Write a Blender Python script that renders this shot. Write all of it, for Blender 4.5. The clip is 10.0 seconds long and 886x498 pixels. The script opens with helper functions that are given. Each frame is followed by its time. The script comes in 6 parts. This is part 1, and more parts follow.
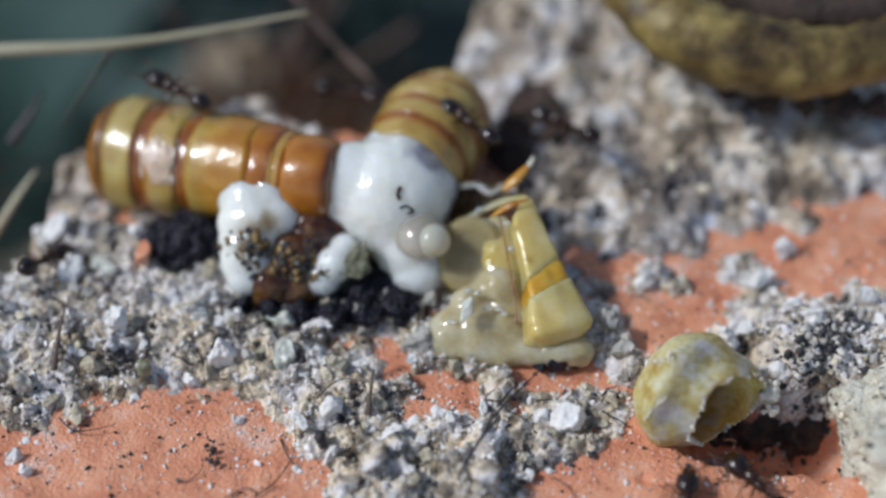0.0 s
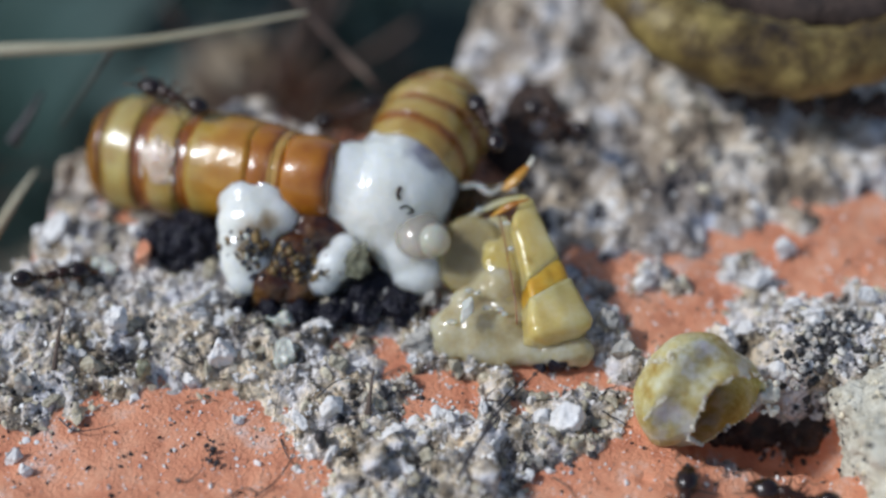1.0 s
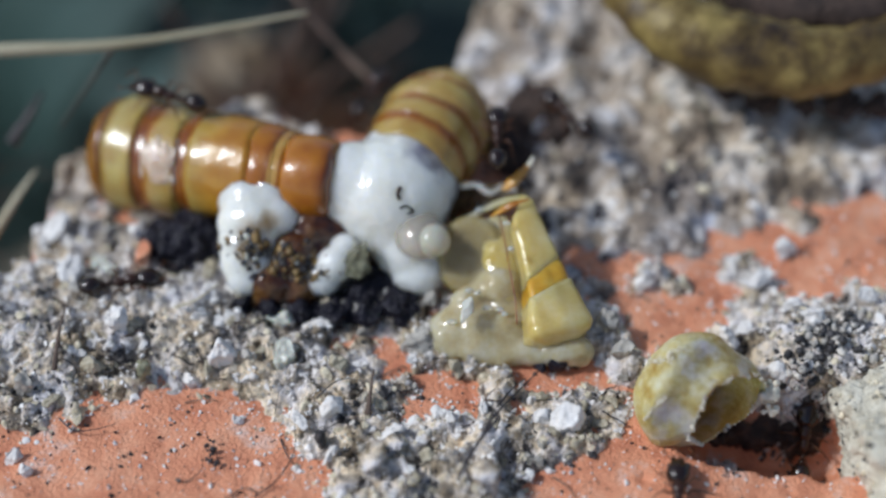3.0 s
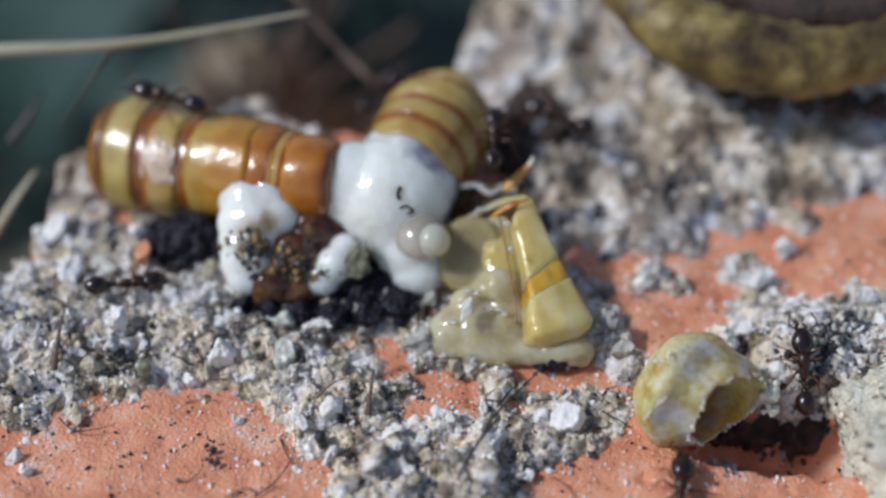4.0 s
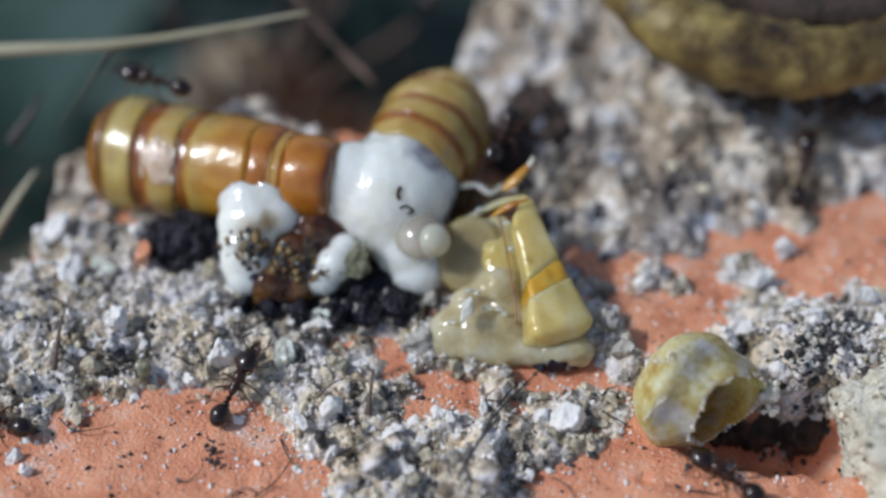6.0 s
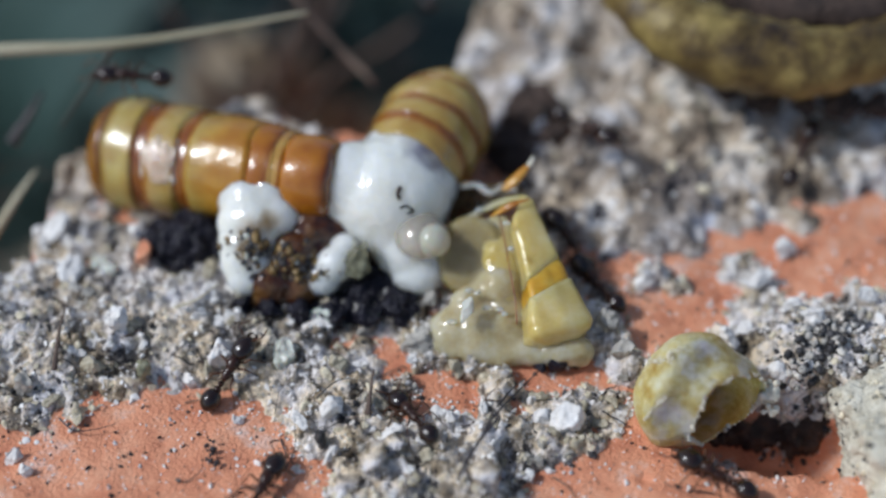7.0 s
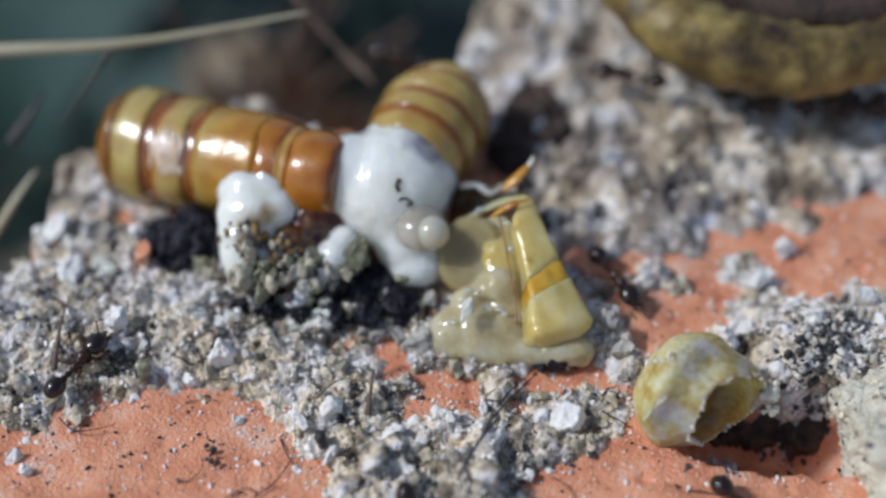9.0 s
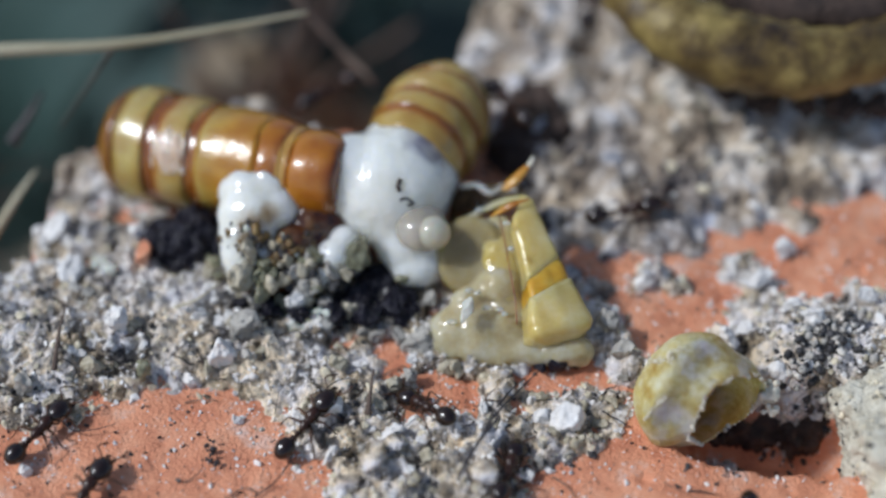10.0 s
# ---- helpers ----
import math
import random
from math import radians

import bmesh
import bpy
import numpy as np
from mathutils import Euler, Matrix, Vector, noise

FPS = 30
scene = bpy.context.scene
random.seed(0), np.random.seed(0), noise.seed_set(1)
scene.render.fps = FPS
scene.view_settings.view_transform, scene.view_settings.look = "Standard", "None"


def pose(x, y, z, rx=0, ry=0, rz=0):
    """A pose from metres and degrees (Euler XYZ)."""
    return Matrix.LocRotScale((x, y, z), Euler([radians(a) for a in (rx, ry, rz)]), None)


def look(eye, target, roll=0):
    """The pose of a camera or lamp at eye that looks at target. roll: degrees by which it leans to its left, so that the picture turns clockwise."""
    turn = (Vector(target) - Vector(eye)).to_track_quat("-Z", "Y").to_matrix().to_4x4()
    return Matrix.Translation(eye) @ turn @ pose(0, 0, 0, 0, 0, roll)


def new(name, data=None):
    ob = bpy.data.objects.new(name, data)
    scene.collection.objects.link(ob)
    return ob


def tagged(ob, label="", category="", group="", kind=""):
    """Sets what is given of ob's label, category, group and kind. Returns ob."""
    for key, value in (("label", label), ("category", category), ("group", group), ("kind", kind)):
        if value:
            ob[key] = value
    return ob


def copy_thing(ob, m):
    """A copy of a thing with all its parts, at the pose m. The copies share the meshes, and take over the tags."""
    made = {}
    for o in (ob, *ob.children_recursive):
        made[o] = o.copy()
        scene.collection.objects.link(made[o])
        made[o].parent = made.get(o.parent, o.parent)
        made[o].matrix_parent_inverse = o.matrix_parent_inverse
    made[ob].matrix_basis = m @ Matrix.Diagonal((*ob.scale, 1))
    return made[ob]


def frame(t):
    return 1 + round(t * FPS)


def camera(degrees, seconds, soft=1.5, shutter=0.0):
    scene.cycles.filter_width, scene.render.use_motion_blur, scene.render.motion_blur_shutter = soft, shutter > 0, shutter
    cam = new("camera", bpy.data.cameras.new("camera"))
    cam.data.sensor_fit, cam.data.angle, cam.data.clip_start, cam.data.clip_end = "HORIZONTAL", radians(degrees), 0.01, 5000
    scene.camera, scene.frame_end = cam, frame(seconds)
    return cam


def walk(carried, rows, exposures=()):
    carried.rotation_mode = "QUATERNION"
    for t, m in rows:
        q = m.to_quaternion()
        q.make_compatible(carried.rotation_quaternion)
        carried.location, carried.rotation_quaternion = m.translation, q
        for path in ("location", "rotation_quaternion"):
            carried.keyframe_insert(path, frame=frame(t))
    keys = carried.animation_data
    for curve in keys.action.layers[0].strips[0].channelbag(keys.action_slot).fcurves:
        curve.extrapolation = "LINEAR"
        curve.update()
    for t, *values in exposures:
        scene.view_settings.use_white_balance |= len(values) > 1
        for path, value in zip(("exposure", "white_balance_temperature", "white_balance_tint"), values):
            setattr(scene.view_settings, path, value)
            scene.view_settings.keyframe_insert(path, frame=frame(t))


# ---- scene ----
# A small still life on a weathered brick: the cut pieces of a moth pupa, rubble and ants.
# All lengths below are in millimetres and become metres through MM.
from mathutils.bvhtree import BVHTree

MM = 0.001
cam = camera(30, 10.0, soft=2.6)
EYE = (0.0, -0.05142, 0.06128)
AIM = look(EYE, (0.0, 0.0, 0.0))
cam.data.dof.use_dof = True
cam.data.dof.focus_distance = 0.0733
cam.data.dof.aperture_fstop = 14
walk(cam, [(0.0, AIM), (10.0, AIM)])

# ---- light ----
SUN_ELEVATION, SUN_AZIMUTH = 46, 184      # azimuth: where the sun stands, counted from +x to +y
world = bpy.data.worlds.new("sky")
scene.world = world
world.use_nodes = True
sky = world.node_tree.nodes.new("ShaderNodeTexSky")
sky.sky_type = "NISHITA"
sky.sun_disc = False
sky.sun_elevation = radians(SUN_ELEVATION)
sky.sun_rotation = radians(90 - SUN_AZIMUTH)
world.node_tree.links.new(sky.outputs[0], world.node_tree.nodes["Background"].inputs[0])
world.node_tree.nodes["Background"].inputs[1].default_value = 0.125
sun_data = bpy.data.lights.new("sun", "SUN")
sun_data.energy, sun_data.angle, sun_data.color = 2.95, radians(6), (0.88, 0.935, 1.0)
sun = new("sun", sun_data)
_a, _e = radians(SUN_AZIMUTH), radians(SUN_ELEVATION)
sun.matrix_world = look((math.cos(_a) * math.cos(_e), math.sin(_a) * math.cos(_e), math.sin(_e)), (0, 0, 0))
scene.view_settings.exposure = -0.2


# ---- materials ----
def noisy(name, stops, scale, rough=0.7, bump=0.3, bump_scale=None, detail=8, sss=0.0, sss_radius=(1, 0.6, 0.35),
          sss_scale=0.6, coat=0.0, transmission=0.0, specular=0.5, spots=None, spot_scale=3.0, spot_at=0.62,
          vary=0.0, island=False, bump_mm=0.1, rough_vary=0.12, stretch=(1, 1, 1), ior=1.45, tint=None, tint_scale=0.15,
          bloom=None, bloom_scale=0.25, bloom_at=0.5, stains=()):
    """A surface of noise-mixed colours. scale: features per millimetre; stops: (position, colour)."""
    m = bpy.data.materials.new(name)
    m.use_nodes = True
    nt = m.node_tree
    b = nt.nodes["Principled BSDF"]
    tc = nt.nodes.new("ShaderNodeTexCoord")
    mp = nt.nodes.new("ShaderNodeMapping")
    mp.inputs["Scale"].default_value = [1000 * s for s in stretch]
    nt.links.new(tc.outputs["Object"], mp.inputs[0])
    n = nt.nodes.new("ShaderNodeTexNoise")
    n.inputs["Scale"].default_value, n.inputs["Detail"].default_value = scale, detail
    n.inputs["Roughness"].default_value = 0.65
    nt.links.new(mp.outputs[0], n.inputs["Vector"])
    r = nt.nodes.new("ShaderNodeValToRGB")
    while len(r.color_ramp.elements) < len(stops):
        r.color_ramp.elements.new(0.5)
    for el, (p, c) in zip(r.color_ramp.elements, stops):
        el.position, el.color = p, (*c, 1)
    nt.links.new(n.outputs["Fac"], r.inputs[0])
    col = r.outputs[0]
    if spots:
        n2 = nt.nodes.new("ShaderNodeTexNoise")
        n2.inputs["Scale"].default_value, n2.inputs["Detail"].default_value = spot_scale, 4
        nt.links.new(mp.outputs[0], n2.inputs["Vector"])
        r2 = nt.nodes.new("ShaderNodeValToRGB")
        r2.color_ramp.elements[0].position, r2.color_ramp.elements[1].position = spot_at, spot_at + 0.07
        nt.links.new(n2.outputs["Fac"], r2.inputs[0])
        mx = nt.nodes.new("ShaderNodeMix")
        mx.data_type = "RGBA"
        nt.links.new(r2.outputs[0], mx.inputs["Factor"])
        nt.links.new(col, mx.inputs["A"])
        mx.inputs["B"].default_value = (*spots, 1)
        col = mx.outputs["Result"]
    if bloom:
        n5 = nt.nodes.new("ShaderNodeTexNoise")
        n5.inputs["Scale"].default_value, n5.inputs["Detail"].default_value, n5.inputs["Roughness"].default_value = bloom_scale, 9, 0.72
        nt.links.new(mp.outputs[0], n5.inputs["Vector"])
        r5 = nt.nodes.new("ShaderNodeMapRange")
        r5.inputs["From Min"].default_value, r5.inputs["From Max"].default_value = bloom_at, bloom_at + 0.16
        r5.inputs["To Max"].default_value = 0.75
        nt.links.new(n5.outputs["Fac"], r5.inputs["Value"])
        m5 = nt.nodes.new("ShaderNodeMix")
        m5.data_type = "RGBA"
        nt.links.new(r5.outputs[0], m5.inputs["Factor"])
        nt.links.new(col, m5.inputs["A"])
        m5.inputs["B"].default_value = (*bloom, 1)
        col = m5.outputs["Result"]
    for centre, radius, stain in stains:
        far = nt.nodes.new("ShaderNodeVectorMath")
        far.operation = "DISTANCE"
        nt.links.new(mp.outputs[0], far.inputs[0])
        far.inputs[1].default_value = centre
        n6 = nt.nodes.new("ShaderNodeTexNoise")
        n6.inputs["Scale"].default_value, n6.inputs["Detail"].default_value = 1.1, 5
        nt.links.new(mp.outputs[0], n6.inputs["Vector"])
        sum6 = nt.nodes.new("ShaderNodeMath")
        sum6.operation = "MULTIPLY_ADD"
        nt.links.new(n6.outputs["Fac"], sum6.inputs[0])
        sum6.inputs[1].default_value = radius * 1.6
        nt.links.new(far.outputs["Value"], sum6.inputs[2])
        r6 = nt.nodes.new("ShaderNodeMapRange")
        r6.inputs["From Min"].default_value, r6.inputs["From Max"].default_value = radius * 1.0, radius * 2.1
        r6.inputs["To Min"].default_value, r6.inputs["To Max"].default_value = 0.85, 0.0
        nt.links.new(sum6.outputs[0], r6.inputs["Value"])
        m6 = nt.nodes.new("ShaderNodeMix")
        m6.data_type = "RGBA"
        nt.links.new(r6.outputs[0], m6.inputs["Factor"])
        nt.links.new(col, m6.inputs["A"])
        m6.inputs["B"].default_value = (*stain, 1)
        col = m6.outputs["Result"]
    if tint:
        n4 = nt.nodes.new("ShaderNodeTexNoise")
        n4.inputs["Scale"].default_value, n4.inputs["Detail"].default_value = tint_scale, 3
        nt.links.new(mp.outputs[0], n4.inputs["Vector"])
        r4 = nt.nodes.new("ShaderNodeValToRGB")
        r4.color_ramp.elements[0].position, r4.color_ramp.elements[1].position = 0.38, 0.62
        r4.color_ramp.elements[0].color, r4.color_ramp.elements[1].color = (*tint[0], 1), (*tint[1], 1)
        nt.links.new(n4.outputs["Fac"], r4.inputs[0])
        m4 = nt.nodes.new("ShaderNodeMix")
        m4.data_type, m4.blend_type = "RGBA", "MULTIPLY"
        m4.inputs["Factor"].default_value = 1.0
        nt.links.new(col, m4.inputs["A"])
        nt.links.new(r4.outputs[0], m4.inputs["B"])
        col = m4.outputs["Result"]
    if vary:
        hs = nt.nodes.new("ShaderNodeHueSaturation")
        mr = nt.nodes.new("ShaderNodeMapRange")
        mr.inputs["To Min"].default_value, mr.inputs["To Max"].default_value = 1 - vary, 1 + vary
        if island:
            src = nt.nodes.new("ShaderNodeNewGeometry").outputs["Random Per Island"]
        else:
            src = nt.nodes.new("ShaderNodeObjectInfo").outputs["Random"]
        nt.links.new(src, mr.inputs["Value"])
        nt.links.new(mr.outputs[0], hs.inputs["Value"])
        nt.links.new(col, hs.inputs["Color"])
        col = hs.outputs[0]
    nt.links.new(col, b.inputs["Base Color"])
    rr = nt.nodes.new("ShaderNodeMapRange")
    rr.inputs["To Min"].default_value = max(0.02, rough - rough_vary)
    rr.inputs["To Max"].default_value = min(1.0, rough + rough_vary)
    nt.links.new(n.outputs["Fac"], rr.inputs["Value"])
    nt.links.new(rr.outputs[0], b.inputs["Roughness"])
    if bump:
        n3 = nt.nodes.new("ShaderNodeTexNoise")
        n3.inputs["Scale"].default_value, n3.inputs["Detail"].default_value = bump_scale or scale * 3, 6
        nt.links.new(mp.outputs[0], n3.inputs["Vector"])
        bp = nt.nodes.new("ShaderNodeBump")
        bp.inputs["Strength"].default_value, bp.inputs["Distance"].default_value = bump, bump_mm * MM
        nt.links.new(n3.outputs["Fac"], bp.inputs["Height"])
        nt.links.new(bp.outputs[0], b.inputs["Normal"])
    b.inputs["Subsurface Weight"].default_value = sss
    b.inputs["Subsurface Radius"].default_value = sss_radius
    b.inputs["Subsurface Scale"].default_value = sss_scale * MM
    b.inputs["Coat Weight"].default_value = coat
    b.inputs["Coat Roughness"].default_value = 0.06
    b.inputs["Transmission Weight"].default_value = transmission
    b.inputs["Specular IOR Level"].default_value = specular
    b.inputs["IOR"].default_value = ior
    return m


BRICK = noisy("fired_clay", [(0.3, (0.60, 0.215, 0.115)), (0.5, (0.82, 0.345, 0.19)), (0.7, (0.87, 0.45, 0.28))], 0.6,
              rough=0.7, bump=1.0, bump_scale=6, bump_mm=0.16, spots=(0.84, 0.76, 0.71), spot_scale=3.0, spot_at=0.66, tint=((0.9, 0.84, 0.82), (1, 1, 1)),
              bloom=(0.80, 0.70, 0.66), bloom_scale=0.3, bloom_at=0.565)
MORTAR = noisy("old_mortar", [(0.34, (0.06, 0.05, 0.05)), (0.43, (0.30, 0.24, 0.19)), (0.52, (0.56, 0.49, 0.43)), (0.60, (0.90, 0.89, 0.92))],
               0.42, rough=0.85, bump=0.8, bump_scale=2, bump_mm=0.3, detail=6, spots=(0.06, 0.05, 0.055), spot_scale=0.42, spot_at=0.59,
               tint=((1.0, 0.93, 0.78), (0.92, 0.95, 1.0)), tint_scale=0.13)
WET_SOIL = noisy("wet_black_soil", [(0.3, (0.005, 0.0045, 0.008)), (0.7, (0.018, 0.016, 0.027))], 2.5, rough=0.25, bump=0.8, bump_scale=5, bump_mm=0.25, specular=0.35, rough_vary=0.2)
STONE_WHITE = noisy("white_grain", [(0.3, (0.79, 0.73, 0.66)), (0.6, (0.94, 0.91, 0.87))], 2, rough=0.7, bump=0.8, vary=0.12, island=True)
STONE_TAN = noisy("tan_grain", [(0.3, (0.40, 0.33, 0.21)), (0.6, (0.68, 0.61, 0.46))], 2, rough=0.75, bump=0.6, vary=0.3, island=True)
STONE_GREY = noisy("grey_grain", [(0.3, (0.29, 0.265, 0.235)), (0.6, (0.61, 0.57, 0.50))], 2.5, rough=0.7, bump=0.6, vary=0.35, island=True,
                   spots=(0.06, 0.06, 0.07), spot_scale=2.5, spot_at=0.62)
STONE_DARK = noisy("dark_grain", [(0.3, (0.012, 0.012, 0.014)), (0.6, (0.06, 0.055, 0.055))], 2, rough=0.5, bump=0.6, vary=0.3, island=True)
STONE_GLASSY = noisy("glassy_grain", [(0.3, (0.40, 0.42, 0.36)), (0.6, (0.62, 0.62, 0.54))], 1.5, rough=0.25, bump=0.4, sss=0.5, vary=0.15)
STONE_OLIVE = noisy("wet_olive_grain", [(0.3, (0.08, 0.08, 0.045)), (0.6, (0.30, 0.29, 0.19))], 2, rough=0.22, bump=0.5, sss=0.2, vary=0.3)
AMBER_GRIT = noisy("wet_amber_grain", [(0.3, (0.06, 0.032, 0.008)), (0.6, (0.28, 0.18, 0.07))], 2, rough=0.25, bump=0.5, sss=0.2, vary=0.4, island=True)
LUMP = noisy("speckled_mortar", [(0.3, (0.42, 0.37, 0.27)), (0.6, (0.76, 0.71, 0.58))], 2.2, rough=0.9, bump=0.9, bump_scale=5, bump_mm=0.2,
             spots=(0.05, 0.05, 0.05), spot_scale=1.3, spot_at=0.63)
AMBER = noisy("amber_cuticle", [(0.36, (0.22, 0.05, 0.002)), (0.48, (0.41, 0.14, 0.004)), (0.58, (0.54, 0.26, 0.025)), (0.69, (0.62, 0.43, 0.13))], 0.4, rough=0.28,
              bump=0.3, bump_scale=3, sss=0.2, sss_radius=(1, 0.5, 0.12), sss_scale=0.4, specular=1.0, rough_vary=0.06)
RUST = noisy("rust_membrane", [(0.34, (0.09, 0.018, 0.002)), (0.5, (0.22, 0.06, 0.008)), (0.68, (0.40, 0.19, 0.05))], 0.9, rough=0.33, bump=0.4, sss=0.15,
             sss_radius=(1, 0.4, 0.1), sss_scale=0.3, specular=0.8)
DARK_RUST = noisy("dark_wet_rust", [(0.32, (0.012, 0.005, 0.003)), (0.48, (0.07, 0.02, 0.006)), (0.68, (0.20, 0.10, 0.03))], 0.7, rough=0.2, bump=0.4, specular=0.7)
def fluid(name, stains):
    return noisy(name, [(0.3, (0.74, 0.73, 0.65)), (0.6, (0.84, 0.84, 0.78))], 0.4, rough=0.14, bump=0.10, bump_scale=0.9, bump_mm=0.2,
                 sss=1.0, sss_radius=(1, 0.95, 0.8), sss_scale=1.5, specular=0.8, rough_vary=0.05, stains=stains)


BRUISE, OCHRE = (0.20, 0.18, 0.25), (0.34, 0.20, 0.05)
GOO = fluid("white_body_fluid", [((1.75, 3.95, 5.0), 1.0, BRUISE), ((2.55, 3.3, 4.6), 0.6, BRUISE), ((-2.1, 4.6, 4.4), 0.8, (0.45, 0.33, 0.36))])
GOO_SOILED = fluid("soiled_body_fluid", [((0.05, -0.60, 3.40), 0.75, OCHRE), ((0.85, -0.15, 3.75), 0.55, OCHRE), ((1.3, 1.9, 4.5), 0.5, (0.55, 0.44, 0.24)), ((-0.1, -1.1, 2.8), 0.6, OCHRE)])
HUSK = noisy("yellow_husk", [(0.3, (0.56, 0.38, 0.08)), (0.5, (0.68, 0.53, 0.20)), (0.7, (0.78, 0.68, 0.40))], 0.35, rough=0.2, bump=0.2,
             bump_scale=1.3, bump_mm=0.18, sss=0.8, sss_radius=(1, 0.9, 0.5), sss_scale=1.6, specular=0.9, transmission=0.16, rough_vary=0.08)
FILM = noisy("brown_wet_film", [(0.3, (0.07, 0.045, 0.02)), (0.6, (0.19, 0.14, 0.07))], 0.9, rough=0.12, bump=0.3, bump_scale=2, sss=0.4, transmission=0.55, specular=0.9)
PLATE = noisy("beige_translucent_plate", [(0.3, (0.38, 0.28, 0.11)), (0.5, (0.50, 0.40, 0.19)), (0.7, (0.60, 0.52, 0.31))], 0.6, rough=0.14, bump=0.25,
              bump_scale=1.2, bump_mm=0.15, sss=0.8, sss_radius=(1, 0.85, 0.5), sss_scale=1.4, specular=0.9, transmission=0.4, rough_vary=0.05)
FOLDS = noisy("wet_pale_folds", [(0.3, (0.46, 0.34, 0.14)), (0.5, (0.60, 0.51, 0.30)), (0.7, (0.74, 0.68, 0.52))], 0.7, rough=0.12, bump=0.25,
              bump_scale=0.9, bump_mm=0.2, sss=0.9, sss_radius=(1, 0.9, 0.6), sss_scale=1.4, specular=1.0, transmission=0.25, rough_vary=0.06)
SMEAR = noisy("pinkish_smear", [(0.3, (0.52, 0.34, 0.20)), (0.6, (0.74, 0.60, 0.50))], 0.8, rough=0.3, bump=0.3, bump_scale=3, sss=0.6, specular=0.8)
TISSUE = noisy("pinkish_tissue", [(0.3, (0.42, 0.24, 0.17)), (0.6, (0.68, 0.52, 0.44))], 0.8, rough=0.15, bump=0.3, bump_scale=2, sss=0.8, specular=0.9)
DROP = noisy("clouded_drop", [(0.3, (0.84, 0.77, 0.58)), (0.6, (0.92, 0.87, 0.72))], 0.8, rough=0.1, bump=0.03, sss=0.6, sss_scale=1.2, transmission=0.5, specular=0.9)
MEMBRANE = noisy("wet_membrane", [(0.3, (0.72, 0.63, 0.52)), (0.6, (0.86, 0.80, 0.72))], 0.8, rough=0.12, bump=0.2, sss=0.4, transmission=0.72, specular=0.9)
GOLD = noisy("golden_cuticle", [(0.3, (0.46, 0.21, 0.012)), (0.5, (0.58, 0.33, 0.03)), (0.7, (0.64, 0.44, 0.10))], 0.6, rough=0.2, bump=0.2, sss=0.5,
             sss_radius=(1, 0.6, 0.15), sss_scale=0.7, specular=0.9)
CHAFF = noisy("dry_shell", [(0.32, (0.32, 0.18, 0.03)), (0.45, (0.52, 0.39, 0.14)), (0.56, (0.66, 0.57, 0.33)), (0.66, (0.80, 0.72, 0.50))], 0.8, rough=0.42, bump=0.8,
              bump_scale=3, bump_mm=0.2, sss=0.9, sss_radius=(1, 0.85, 0.4), sss_scale=1.5)
CHAFF_RIM = noisy("crumbly_rim", [(0.3, (0.60, 0.54, 0.40)), (0.6, (0.84, 0.80, 0.68))], 2.5, rough=0.8, bump=0.8, bump_scale=5)
OLIVE = noisy("olive_skin", [(0.36, (0.035, 0.020, 0.010)), (0.48, (0.13, 0.085, 0.026)), (0.62, (0.30, 0.22, 0.07))], 0.3, rough=0.5, bump=0.4,
              bump_scale=0.8, bump_mm=0.3)
ANT = noisy("ant_chitin", [(0.3, (0.006, 0.003, 0.0025)), (0.6, (0.022, 0.009, 0.005))], 2, rough=0.2, bump=0.12, bump_scale=8, specular=0.7)
ANT_RED = noisy("ant_chitin_reddish", [(0.3, (0.014, 0.006, 0.004)), (0.6, (0.042, 0.014, 0.007))], 2, rough=0.28, bump=0.15, bump_scale=8)
ANT_LEG = noisy("ant_leg_chitin", [(0.3, (0.045, 0.018, 0.009)), (0.6, (0.11, 0.045, 0.02))], 2, rough=0.35, bump=0.1, bump_scale=8, sss=0.3, sss_scale=0.15)
STRAW = noisy("dry_grass", [(0.3, (0.36, 0.31, 0.18)), (0.6, (0.62, 0.57, 0.41))], 0.4, rough=0.5, bump=0.3, stretch=(0.1, 1, 1), vary=0.15)
# dark brown for lumps that imitate shade; also the larva skin's inner fold
SHADE_AND_FOLD = noisy("shade_and_fold_brown", [(0.3, (0.022, 0.014, 0.011)), (0.6, (0.08, 0.052, 0.04))], 1.2, rough=0.85, bump=0.8, bump_scale=3, bump_mm=0.25)
BARK = noisy("dead_bark", [(0.3, (0.05, 0.035, 0.03)), (0.55, (0.16, 0.11, 0.085)), (0.7, (0.34, 0.26, 0.2))], 0.5, rough=0.9, bump=0.8, bump_scale=2, bump_mm=0.3)
HAIR = noisy("dark_fibre", [(0.3, (0.015, 0.012, 0.014)), (0.6, (0.06, 0.05, 0.05))], 2, rough=0.45, bump=0.1)
LEAF = noisy("dark_leaf", [(0.3, (0.009, 0.027, 0.023)), (0.6, (0.025, 0.053, 0.047))], 0.08, rough=0.55, bump=0.3, bump_scale=0.6, vary=0.4)
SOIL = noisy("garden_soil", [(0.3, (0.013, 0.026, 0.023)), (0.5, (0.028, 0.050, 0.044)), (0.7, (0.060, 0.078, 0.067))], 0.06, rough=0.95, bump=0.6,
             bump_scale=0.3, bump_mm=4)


HEAP = noisy("dry_crumbly_soil", [(0.36, (0.03, 0.022, 0.017)), (0.47, (0.075, 0.062, 0.05)), (0.56, (0.19, 0.165, 0.13)), (0.66, (0.38, 0.35, 0.29))], 0.12, rough=0.95,
             bump=0.8, bump_scale=0.6, bump_mm=1.0, tint=((1.0, 0.82, 0.6), (0.9, 0.95, 1.0)), tint_scale=0.05)


